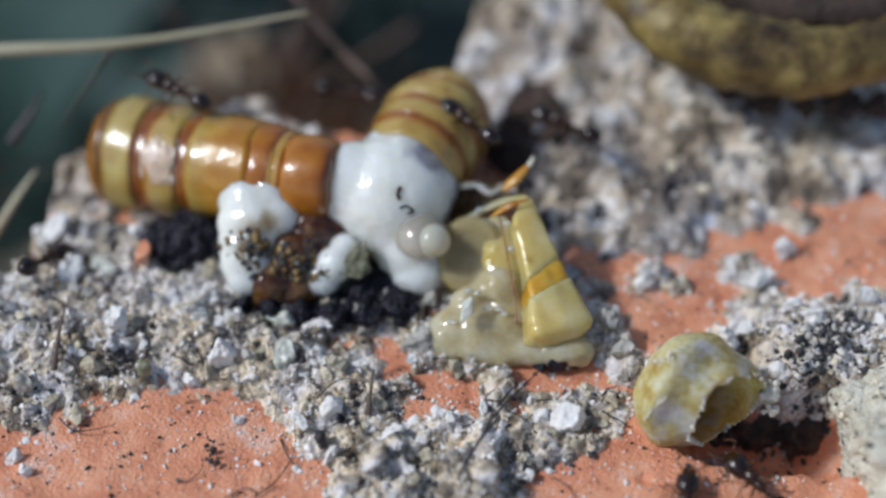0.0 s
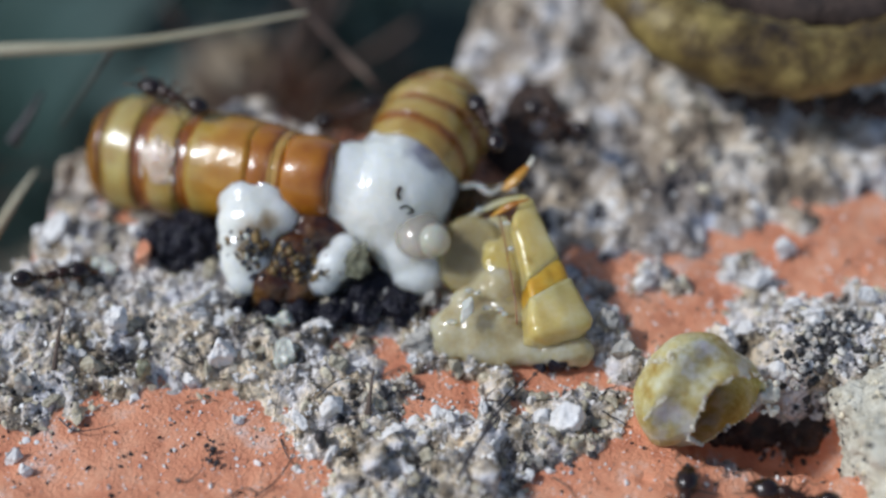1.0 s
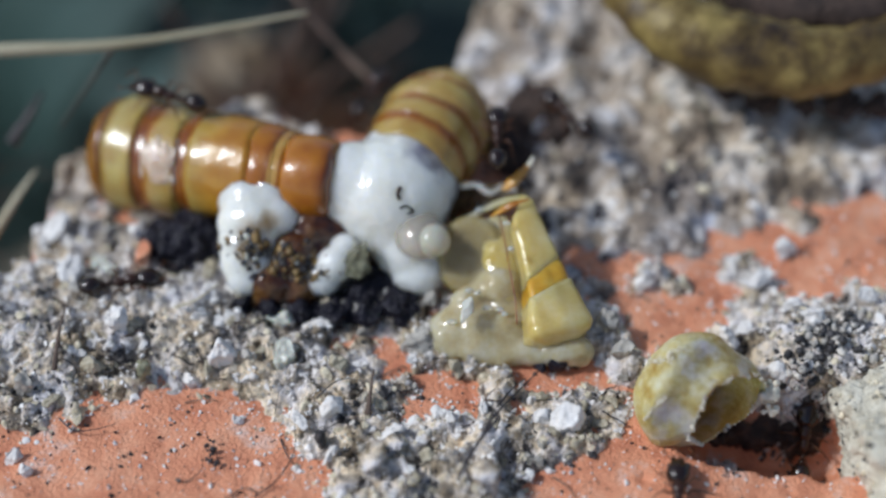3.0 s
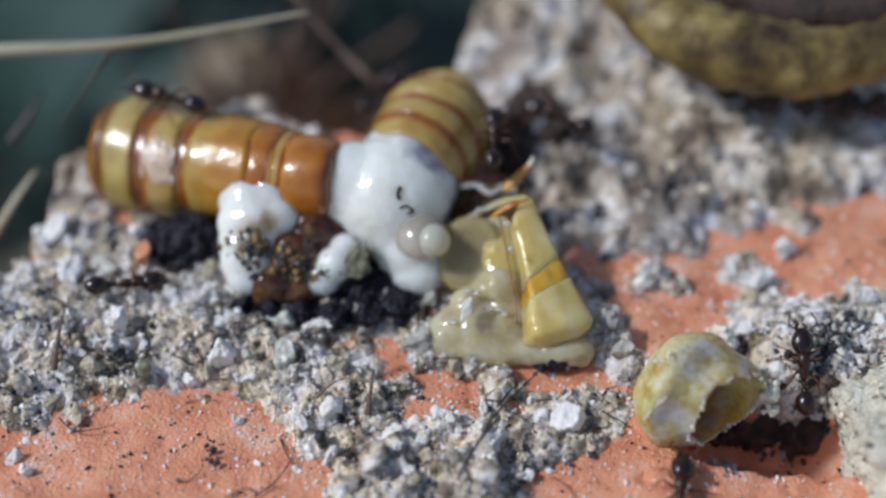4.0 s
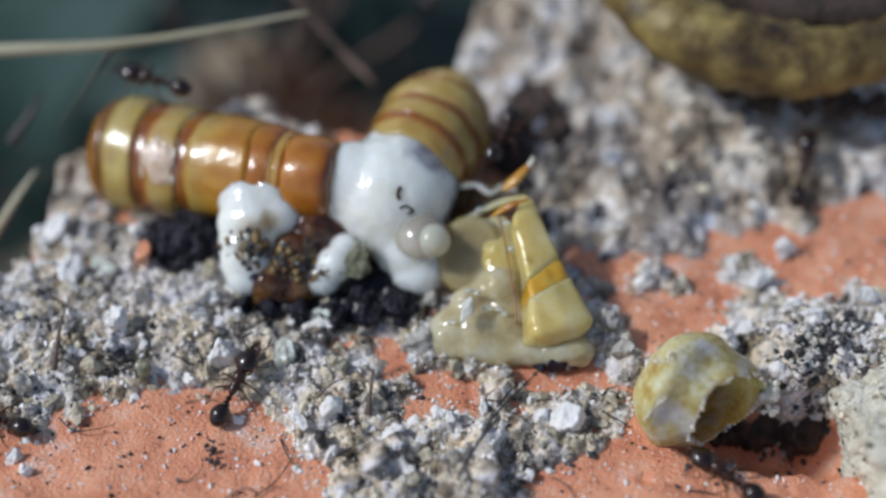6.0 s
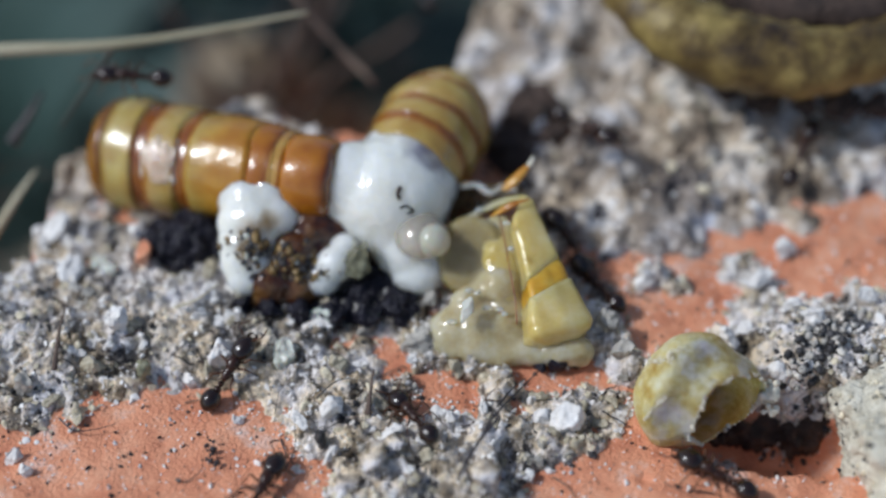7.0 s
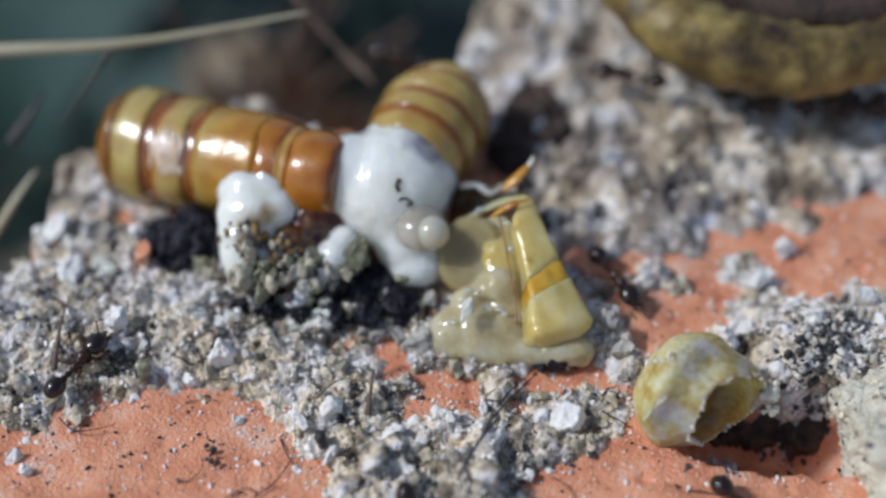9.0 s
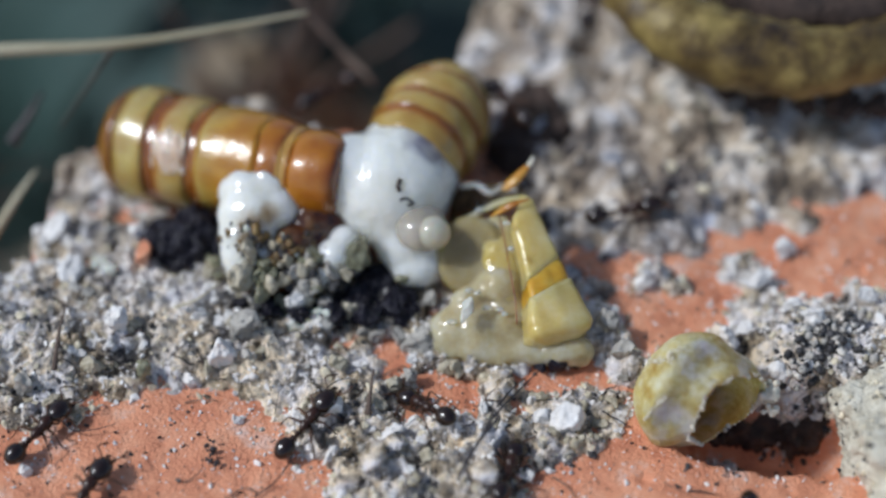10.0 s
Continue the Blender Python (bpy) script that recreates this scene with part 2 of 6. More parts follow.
def banded(name, axis, stops, rough=0.24, drift=0.28, sss=0.25):
    """Cuticle whose colour changes ring by ring along the axis. stops: (millimetres from the base, colour)."""
    m = bpy.data.materials.new(name)
    m.use_nodes = True
    nt = m.node_tree
    b = nt.nodes["Principled BSDF"]

    def node(kind, **sockets):
        n = nt.nodes.new(kind)
        for key, value in sockets.items():
            n.inputs[key].default_value = value
        return n

    tc = node("ShaderNodeTexCoord")
    mp = node("ShaderNodeMapping", Scale=(1000, 1000, 1000))
    nt.links.new(tc.outputs["Object"], mp.inputs[0])
    dot = nt.nodes.new("ShaderNodeVectorMath")
    dot.operation = "DOT_PRODUCT"
    nt.links.new(mp.outputs[0], dot.inputs[0])
    dot.inputs[1].default_value = Vector(axis).normalized()
    wave = node("ShaderNodeTexNoise", Scale=0.5, Detail=4)
    nt.links.new(mp.outputs[0], wave.inputs["Vector"])
    add = nt.nodes.new("ShaderNodeMath")
    add.operation = "MULTIPLY_ADD"
    nt.links.new(wave.outputs["Fac"], add.inputs[0])
    add.inputs[1].default_value = 2 * drift
    nt.links.new(dot.outputs["Value"], add.inputs[2])
    lo, hi = stops[0][0], stops[-1][0]
    span = node("ShaderNodeMapRange")
    span.inputs["From Min"].default_value, span.inputs["From Max"].default_value = lo + drift, hi + drift
    nt.links.new(add.outputs[0], span.inputs["Value"])
    ramp = nt.nodes.new("ShaderNodeValToRGB")
    while len(ramp.color_ramp.elements) < len(stops):
        ramp.color_ramp.elements.new(0.5)
    for el, (p, c) in zip(ramp.color_ramp.elements, stops):
        el.position, el.color = (p - lo) / (hi - lo), (*c, 1)
    nt.links.new(span.outputs[0], ramp.inputs[0])
    blotch = node("ShaderNodeTexNoise", Scale=0.8, Detail=6)
    nt.links.new(mp.outputs[0], blotch.inputs["Vector"])
    shade = nt.nodes.new("ShaderNodeValToRGB")
    shade.color_ramp.elements[0].position, shade.color_ramp.elements[1].position = 0.36, 0.64
    shade.color_ramp.elements[0].color, shade.color_ramp.elements[1].color = (0.72, 0.58, 0.44, 1), (0.93, 0.92, 0.90, 1)
    nt.links.new(blotch.outputs["Fac"], shade.inputs[0])
    mul = nt.nodes.new("ShaderNodeMix")
    mul.data_type, mul.blend_type = "RGBA", "MULTIPLY"
    mul.inputs["Factor"].default_value = 1.0
    nt.links.new(ramp.outputs[0], mul.inputs["A"])
    nt.links.new(shade.outputs[0], mul.inputs["B"])
    nt.links.new(mul.outputs["Result"], b.inputs["Base Color"])
    rr = node("ShaderNodeMapRange")
    rr.inputs["To Min"].default_value, rr.inputs["To Max"].default_value = rough - 0.1, rough + 0.1
    nt.links.new(blotch.outputs["Fac"], rr.inputs["Value"])
    nt.links.new(rr.outputs[0], b.inputs["Roughness"])
    fine = node("ShaderNodeTexNoise", Scale=2.2, Detail=5)
    nt.links.new(mp.outputs[0], fine.inputs["Vector"])
    bp = node("ShaderNodeBump", Strength=0.4, Distance=0.1 * MM)
    nt.links.new(fine.outputs["Fac"], bp.inputs["Height"])
    nt.links.new(bp.outputs[0], b.inputs["Normal"])
    b.inputs["Subsurface Weight"].default_value = sss
    b.inputs["Subsurface Radius"].default_value = (1, 0.5, 0.15)
    b.inputs["Subsurface Scale"].default_value = 0.5 * MM
    b.inputs["Specular IOR Level"].default_value = 0.6
    b.inputs["Coat Weight"].default_value = 0.45
    b.inputs["Coat Roughness"].default_value = 0.14
    return m


def flaked(name, stops, cell, soil, soil_at, bump_mm):
    """A crust of broken lime flakes, sand and soil: every flake has a tone of its own. cell: flakes per millimetre."""
    m = bpy.data.materials.new(name)
    m.use_nodes = True
    nt = m.node_tree
    b = nt.nodes["Principled BSDF"]
    tc = nt.nodes.new("ShaderNodeTexCoord")
    mp = nt.nodes.new("ShaderNodeMapping")
    mp.inputs["Scale"].default_value = (1000, 1000, 1000)
    nt.links.new(tc.outputs["Object"], mp.inputs[0])

    def noise_of(scale, detail, rough=0.6):
        n = nt.nodes.new("ShaderNodeTexNoise")
        n.inputs["Scale"].default_value, n.inputs["Detail"].default_value, n.inputs["Roughness"].default_value = scale, detail, rough
        nt.links.new(mp.outputs[0], n.inputs["Vector"])
        return n

    def maths(op, a, c):
        n = nt.nodes.new("ShaderNodeMath")
        n.operation = op
        for k, v in enumerate((a, c)):
            if isinstance(v, (int, float)):
                n.inputs[k].default_value = v
            else:
                nt.links.new(v, n.inputs[k])
        return n.outputs[0]

    warp = noise_of(1.6, 4)
    push = nt.nodes.new("ShaderNodeVectorMath")
    push.operation = "MULTIPLY_ADD"
    nt.links.new(warp.outputs["Color"], push.inputs[0])
    push.inputs[1].default_value = (1.1, 1.1, 1.1)
    nt.links.new(mp.outputs[0], push.inputs[2])

    def cells(scale, feature):
        v = nt.nodes.new("ShaderNodeTexVoronoi")
        v.feature = feature
        v.inputs["Scale"].default_value = scale
        nt.links.new(push.outputs[0], v.inputs["Vector"])
        return v

    def first(colour):
        sep = nt.nodes.new("ShaderNodeSeparateColor")
        nt.links.new(colour, sep.inputs[0])
        return sep.outputs[0]

    big, small = first(cells(cell, "F1").outputs["Color"]), first(cells(cell * 3.6, "F1").outputs["Color"])
    field = noise_of(0.33, 3).outputs["Fac"]
    grain = noise_of(6.0, 5, 0.7).outputs["Fac"]
    tone = maths("ADD", maths("MULTIPLY", big, 0.30), maths("MULTIPLY", small, 0.24))
    tone = maths("ADD", tone, maths("MULTIPLY", field, 1.05))
    tone = maths("ADD", tone, maths("MULTIPLY", grain, 0.32))
    tone = maths("SUBTRACT", tone, 0.335)
    ramp = nt.nodes.new("ShaderNodeValToRGB")
    while len(ramp.color_ramp.elements) < len(stops):
        ramp.color_ramp.elements.new(0.5)
    for el, (p, c) in zip(ramp.color_ramp.elements, stops):
        el.position, el.color = p, (*c, 1)
    nt.links.new(tone, ramp.inputs[0])
    hue = nt.nodes.new("ShaderNodeValToRGB")
    hue.color_ramp.elements[0].position, hue.color_ramp.elements[1].position = 0.42, 0.58
    hue.color_ramp.elements[0].color, hue.color_ramp.elements[1].color = (1.0, 0.83, 0.60, 1), (1.0, 0.96, 0.95, 1)
    nt.links.new(noise_of(0.42, 4, 0.7).outputs["Fac"], hue.inputs[0])
    mul = nt.nodes.new("ShaderNodeMix")
    mul.data_type, mul.blend_type = "RGBA", "MULTIPLY"
    mul.inputs["Factor"].default_value = 1.0
    nt.links.new(ramp.outputs[0], mul.inputs["A"])
    nt.links.new(hue.outputs[0], mul.inputs["B"])
    joint = cells(cell, "DISTANCE_TO_EDGE").outputs["Distance"]
    gap = nt.nodes.new("ShaderNodeMapRange")
    gap.inputs["From Min"].default_value, gap.inputs["From Max"].default_value = 0.02, 0.10
    gap.inputs["To Min"].default_value, gap.inputs["To Max"].default_value = 0.75, 0.0
    nt.links.new(joint, gap.inputs["Value"])
    patch = nt.nodes.new("ShaderNodeMapRange")
    patch.inputs["From Min"].default_value, patch.inputs["From Max"].default_value = soil_at, soil_at + 0.08
    nt.links.new(noise_of(0.8, 7, 0.7).outputs["Fac"], patch.inputs["Value"])
    dirt = maths("MULTIPLY", maths("MAXIMUM", maths("MULTIPLY", gap.outputs[0], grain), patch.outputs[0]), 0.9)
    mix = nt.nodes.new("ShaderNodeMix")
    mix.data_type = "RGBA"
    nt.links.new(dirt, mix.inputs["Factor"])
    nt.links.new(mul.outputs["Result"], mix.inputs["A"])
    mix.inputs["B"].default_value = (*soil, 1)
    nt.links.new(mix.outputs["Result"], b.inputs["Base Color"])
    high = maths("ADD", maths("MULTIPLY", maths("MINIMUM", joint, 0.25), 2.0), maths("ADD", maths("MULTIPLY", small, 0.4), maths("MULTIPLY", grain, 0.8)))
    bp = nt.nodes.new("ShaderNodeBump")
    bp.inputs["Strength"].default_value, bp.inputs["Distance"].default_value = 1.0, bump_mm * MM
    nt.links.new(high, bp.inputs["Height"])
    nt.links.new(bp.outputs[0], b.inputs["Normal"])
    b.inputs["Roughness"].default_value = 0.8
    b.inputs["Specular IOR Level"].default_value = 0.35
    return m


CRUST = flaked("lime_crust", [(0.30, (0.045, 0.042, 0.048)), (0.40, (0.22, 0.20, 0.18)), (0.50, (0.42, 0.38, 0.33)), (0.57, (0.70, 0.67, 0.63)), (0.66, (0.93, 0.92, 0.92))],
               0.85, (0.028, 0.026, 0.034), 0.575, 0.15)


# ---- building helpers ----
def finish(bm, name, mat, smooth=True):
    me = bpy.data.meshes.new(name)
    bmesh.ops.scale(bm, vec=(MM, MM, MM), verts=bm.verts)
    bm.to_mesh(me)
    bm.free()
    me.materials.append(mat)
    for p in me.polygons:
        p.use_smooth = smooth
    return me


def at(p):
    return Matrix.Translation([c * MM for c in p])


def thing(name, p, label, category, group="", kind=""):
    ob = new(name)
    ob.empty_display_size = MM
    ob.matrix_basis = at(p)
    return tagged(ob, label, category, group, kind)


def solid(name, bm, mat, p, label, category, group="", kind="", smooth=True):
    ob = new(name, finish(bm, name, mat, smooth))
    ob.matrix_basis = at(p)
    return tagged(ob, label, category, group, kind)


def part(name, bm, mat, parent, label="", p=(0, 0, 0), smooth=True):
    ob = new(name, finish(bm, name, mat, smooth))
    ob.parent = parent
    ob.matrix_basis = at(p)
    return tagged(ob, label)


def local(points, base):
    return [tuple(a - b for a, b in zip(p, base)) for p in points]


def ball(bm, c, r, seg=16, sub=None):
    r = (r, r, r) if isinstance(r, (int, float)) else r
    m = Matrix.LocRotScale(c, None, r)
    if sub is not None:
        return bmesh.ops.create_icosphere(bm, subdivisions=sub, radius=1, matrix=m)["verts"]
    return bmesh.ops.create_uvsphere(bm, u_segments=seg, v_segments=max(6, seg * 2 // 3), radius=1, matrix=m)["verts"]


def spline(points, steps):
    """Catmull-Rom points through the given ones."""
    pts = [Vector(p) for p in points]
    pts = [pts[0] * 2 - pts[1]] + pts + [pts[-1] * 2 - pts[-2]]
    out = []
    for i in range(1, len(pts) - 2):
        a, b, c, d = pts[i - 1:i + 3]
        for k in range(steps):
            t = k / steps
            out.append(0.5 * (2 * b + (c - a) * t + (2 * a - 5 * b + 4 * c - d) * t * t + (3 * b - 3 * c + d - a) * t ** 3))
    out.append(pts[-2])
    return out


def tube(bm, points, radii, n=10, flat=1.0, wob=0.0, close=True):
    """A tube along points with a radius at each; flat squeezes it across its side."""
    pts = [Vector(p) for p in points]
    rings, side = [], None
    for i, p in enumerate(pts):
        d = (pts[min(i + 1, len(pts) - 1)] - pts[max(i - 1, 0)]).normalized()
        if side is None:
            side = d.cross(Vector((0, 0, 1)))
            side = side.normalized() if side.length > 1e-4 else Vector((1, 0, 0))
        side = (side - d * side.dot(d)).normalized()
        top = side.cross(d)
        r = radii[i] if isinstance(radii, (list, tuple)) else radii
        ring = []
        for k in range(n):
            a = 2 * math.pi * k / n
            w = 1 + wob * noise.noise(p * 0.9 + Vector((math.cos(a), math.sin(a), 0)) * 1.3) if wob else 1
            ring.append(bm.verts.new(p + (side * math.cos(a) + top * math.sin(a) * flat) * r * w))
        rings.append(ring)
    for a, b in zip(rings, rings[1:]):
        for k in range(n):
            bm.faces.new((a[k], a[(k + 1) % n], b[(k + 1) % n], b[k]))
    if close:
        for ring in (rings[0][::-1], rings[-1]):
            bm.faces.new(ring)
    return rings


def fused(bm, voxel, rounds=6, wob=0.0, wob_scale=0.8):
    """The closed shapes in bm melted into one smooth skin."""
    me = bpy.data.meshes.new("melt")
    bm.to_mesh(me)
    bm.free()
    ob = new("melt", me)
    rm = ob.modifiers.new("melt", "REMESH")
    rm.mode, rm.voxel_size = "VOXEL", voxel
    sm = ob.modifiers.new("even", "SMOOTH")
    sm.factor, sm.iterations = 0.5, rounds
    got = bpy.data.meshes.new_from_object(ob.evaluated_get(bpy.context.evaluated_depsgraph_get()))
    out = bmesh.new()
    out.from_mesh(got)
    bpy.data.objects.remove(ob)
    if wob:
        out.normal_update()
        for v in out.verts:
            v.co += v.normal * wob * (noise.fractal(v.co * wob_scale, 0.8, 2.0, 3) + 0.35 * noise.noise(v.co * wob_scale * 3.3))
    return out


def rock(bm, c, r, seed, sub=2, cuts=9, squash=(1, 1, 0.75), turn=None):
    """An angular grain: a ball cut by random planes."""
    rnd = random.Random(seed)
    vs = bmesh.ops.create_icosphere(bm, subdivisions=sub, radius=1)["verts"]
    planes = []
    for _ in range(cuts):
        n = Vector((rnd.gauss(0, 1), rnd.gauss(0, 1), rnd.gauss(0, 1))).normalized()
        planes.append((n, rnd.uniform(0.38, 0.8)))
    rot = Euler((rnd.uniform(0, 6), rnd.uniform(0, 6), rnd.uniform(0, 6))) if turn is None else turn
    rot = rot.to_matrix()
    sx = Vector((squash[0] * rnd.uniform(0.8, 1.2), squash[1] * rnd.uniform(0.8, 1.2), squash[2]))
    off = Vector((rnd.uniform(0, 50), rnd.uniform(0, 50), 0))
    for v in vs:
        p = v.co.copy()
        for n, d in planes:
            over = p.dot(n) - d
            if over > 0:
                p -= n * over
        p *= 1 + 0.12 * noise.noise(p * 2.2 + off)
        v.co = Vector(c) + (rot @ Vector((p.x * sx.x, p.y * sx.y, p.z * sx.z))) * r
    return vs


# ---- the brick, its crust and the ground below ----
EDGE = [(-110.0, -20.0), (-22.57, -2.76), (-19.99, -0.50), (-18.92, 5.24), (-16.15, 8.22), (-13.04, 9.24), (-10.15, 9.86), (-7.40, 8.22), (-3.89, 7.61), (0.48, 11.97), (3.16, 18.02), (7.93, 22.36), (16.93, 24.88), (30.05, 24.88), (105.0, 30.0)]


def edge_y(x):
    for (x0, y0), (x1, y1) in zip(EDGE, EDGE[1:]):
        if x <= x1:
            return y0 + (y1 - y0) * (x - x0) / (x1 - x0)
    return EDGE[-1][1]


def capsule(x, y, a, b):
    dx, dy = b[0] - a[0], b[1] - a[1]
    t = ((x - a[0]) * dx + (y - a[1]) * dy) / (dx * dx + dy * dy + 1e-9)
    t = max(0.0, min(1.0, t))
    return math.hypot(x - a[0] - t * dx, y - a[1] - t * dy)


def fall(x, y):
    """How far the top drops beyond the broken back edge."""
    over = y - edge_y(x) - 2.0 * noise.noise(Vector((x * 0.3, y * 0.3, 3))) - 0.8 * noise.noise(Vector((x * 1.1, y * 1.1, 5)))
    return 0.0 if over <= 0 else min(65.0, over * over * 1.5 + over * 1.5)


GROOVES = [((11.40, -10.90), (12.68, -10.43), 0.9, 1.3), ((12.71, -10.13), (17.04, -10.58), 1.7, 3.2), ((2.64, -14.20), (2.95, -11.62), 0.4, 0.6)]


def groove(x, y):
    p = Vector((x, y, 0))
    z = 0.0
    for a, b, r, deep in GROOVES:
        d = capsule(x, y, a, b) / (r * (1 + 0.25 * noise.noise(p * 0.8)))
        if d < 1.4:
            z = max(z, deep * (1 - (d / 1.4) ** 2))
    return z


def brick_z(x, y):
    p = Vector((x, y, 0))
    z = 0.25 * noise.noise(p * 0.12) + 0.12 * noise.noise(p * 0.45) + 0.05 * noise.noise(p * 1.7) + 0.02 * noise.noise(p * 5)
    pit = noise.noise(p * 1.1 + Vector((7, 3, 0)))
    if pit > 0.42:
        z -= (pit - 0.42) * 0.8
    return z - fall(x, y) - groove(x, y)


# strips of crust: ends, half width, height
CRUST_LEFT = [
    ((-22.92, -5.10), (-18.98, -5.10), 5.2, 1.5), ((-18.98, -5.10), (-12.22, -4.61), 4.1, 1.3), ((-12.76, -4.44), (-6.83, -6.72), 3.0, 1.0),
    ((-7.35, -6.72), (-4.15, -9.22), 2.8, 0.9), ((-4.38, -9.83), (-2.04, -13.92), 2.9, 1.0), ((-3.33, -11.32), (1.64, -11.62), 2.1, 0.8),
    ((0.39, -12.78), (2.08, -14.20), 2.0, 1.1), ((2.13, -11.91), (6.20, -9.68), 2.0, 0.9), ((2.46, -7.98), (2.21, -13.92), 0.9, 1.0),
]
CRUST_RIGHT = [
    ((-3.71, -7.04), (-2.37, -9.83), 1.2, 0.6), ((7.03, -4.11), (8.41, -7.04), 1.4, 1.0), ((13.09, -6.72), (15.72, -8.30), 1.4, 0.6),
    ((13.53, -5.10), (18.20, -5.43), 1.2, 0.6), ((16.45, -6.72), (21.40, -5.10), 3.0, 1.6), ((9.32, -1.90), (11.20, -1.90), 0.8, 0.45),
    ((14.81, -1.03), (14.52, -3.44), 1.0, 0.35), ((-18.49, 0.39), (-9.84, -1.38), 2.3, 0.7), ((-9.79, -2.07), (-1.16, -4.11), 2.2, 0.5),
    ((-17.80, 3.34), (-16.59, 4.86), 2.0, 0.5), ((-16.81, 2.22), (-5.09, 1.48), 2.3, 0.25), ((-0.88, -6.72), (1.70, -7.20), 0.9, 0.6),
]
MORTAR_STRIPS = [
    ((6.76, 11.76), (12.98, 8.02), 6.5, 2.4), ((7.29, 5.24), (15.56, 5.24), 4.6, 1.5), ((5.40, 15.27), (14.49, 17.09), 6.0, 3.4), ((2.92, 13.93), (5.35, 13.93), 3.5, 1.8),
    ((16.27, 6.42), (24.04, 6.42), 3.2, 1.8), ((14.03, 12.62), (25.62, 11.76), 4.5, 2.2), ((5.41, 1.12), (11.56, 2.03), 2.2, 1.0), ((5.04, -1.03), (6.08, -2.07), 1.2, 0.6),
    ((-18.24, 4.47), (-15.02, 6.02), 2.2, 0.5), ((-11.52, 8.63), (-7.65, 7.41), 2.6, 0.6),
]


def strip_z(x, y, strips, seed, rough, octaves=7):
    p = Vector((x, y, seed))
    wx, wy = x + 0.9 * noise.noise(p * 0.6), y + 0.9 * noise.noise(p * 0.6 + Vector((31, 0, 0)))
    best = -3.0
    for a, b, r, h in strips:
        d = capsule(wx, wy, a, b) / r
        if d < 1.6:
            best = max(best, h * (1 - d * d) if d < 1 else (1 - d) * 2 * h)
    if best <= -3.0:
        return -3.0
    bumps = noise.fractal(p * (0.9 if octaves > 5 else 0.55), 0.75, 2.1, octaves)
    if octaves > 5:     # broken flakes with gaps between
        near = noise.voronoi(Vector((wx * 1.05, wy * 1.05, 0.15 * x)))[0]
        bumps += 0.55 * min(0.45, near[1] - near[0]) - 0.12
    return min(best, 0.6 + best * 0.6) + rough * bumps - 0.12


def crust_z(x, y):
    z = strip_z(x, y, CRUST_LEFT + CRUST_RIGHT, 11.0, 0.6)
    return z if z <= -3.0 else z - 1.6 * fall(x, y) - 1.3 * groove(x, y)


def mortar_z(x, y):
    z = strip_z(x, y, MORTAR_STRIPS, 47.0, 1.0, 5)
    return z if z <= -3.0 else z - fall(x, y)


def ground(x, y):
    return max(brick_z(x, y), crust_z(x, y), mortar_z(x, y))


def axis_steps(lo, hi, fine_lo, fine_hi, fine):
    inner = list(np.arange(fine_lo, fine_hi + 1e-6, fine))
    left = [lo + (fine_lo - lo) * (1 - (1 - k / 8) ** 2) for k in range(8)]
    right = [fine_hi + (hi - fine_hi) * (k / 8) ** 2 for k in range(1, 9)]
    return left + inner + right


def sheet(xs, ys, height, keep=None):
    me_v = [(x, y, height(x, y)) for y in ys for x in xs]
    good = None if keep is None else [z > -2.9 and keep(x, y, z) for x, y, z in me_v]
    w = len(xs)
    faces = []
    for j in range(len(ys) - 1):
        for i in range(w - 1):
            q = (j * w + i, j * w + i + 1, (j + 1) * w + i + 1, (j + 1) * w + i)
            if keep is None or any(good[k] for k in q):
                faces.append(q)
    used = sorted({k for q in faces for k in q})
    index = {k: i for i, k in enumerate(used)}
    me = bpy.data.meshes.new("sheet")
    me.from_pydata([[c * MM for c in me_v[k]] for k in used], [], [[index[k] for k in q] for q in faces])
    for p in me.polygons:
        p.use_smooth = True
    return me


SETTING = {}


def build_ground():
    me = sheet(axis_steps(-110, 105, -26, 28, 0.2), axis_steps(-85, 90, -17, 34, 0.2), brick_z)
    me.materials.append(BRICK)
    tagged(new("brick", me), "weathered orange fired-clay brick with a broken back edge", "brick", kind="structure")
    for name, zf, mat, label, step, y0, y1 in (("crust", crust_z, CRUST, "grey and white gritty lime crust on the brick", 0.1, -17, 9),
                                               ("mortar", mortar_z, MORTAR, "rough beige lump of old mortar on the brick", 0.14, -4, 33)):
        me = sheet(list(np.arange(-25, 27, step)), list(np.arange(y0, y1, step)), zf, lambda x, y, z: z > brick_z(x, y) - 0.25)
        me.materials.append(mat)
        SETTING[name] = tagged(new(name, me), label, name, kind="structure")
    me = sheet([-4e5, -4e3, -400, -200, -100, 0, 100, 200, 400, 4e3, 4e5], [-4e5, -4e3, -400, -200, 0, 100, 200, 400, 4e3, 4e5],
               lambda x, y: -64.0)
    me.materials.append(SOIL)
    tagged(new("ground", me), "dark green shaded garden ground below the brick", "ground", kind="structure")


build_ground()


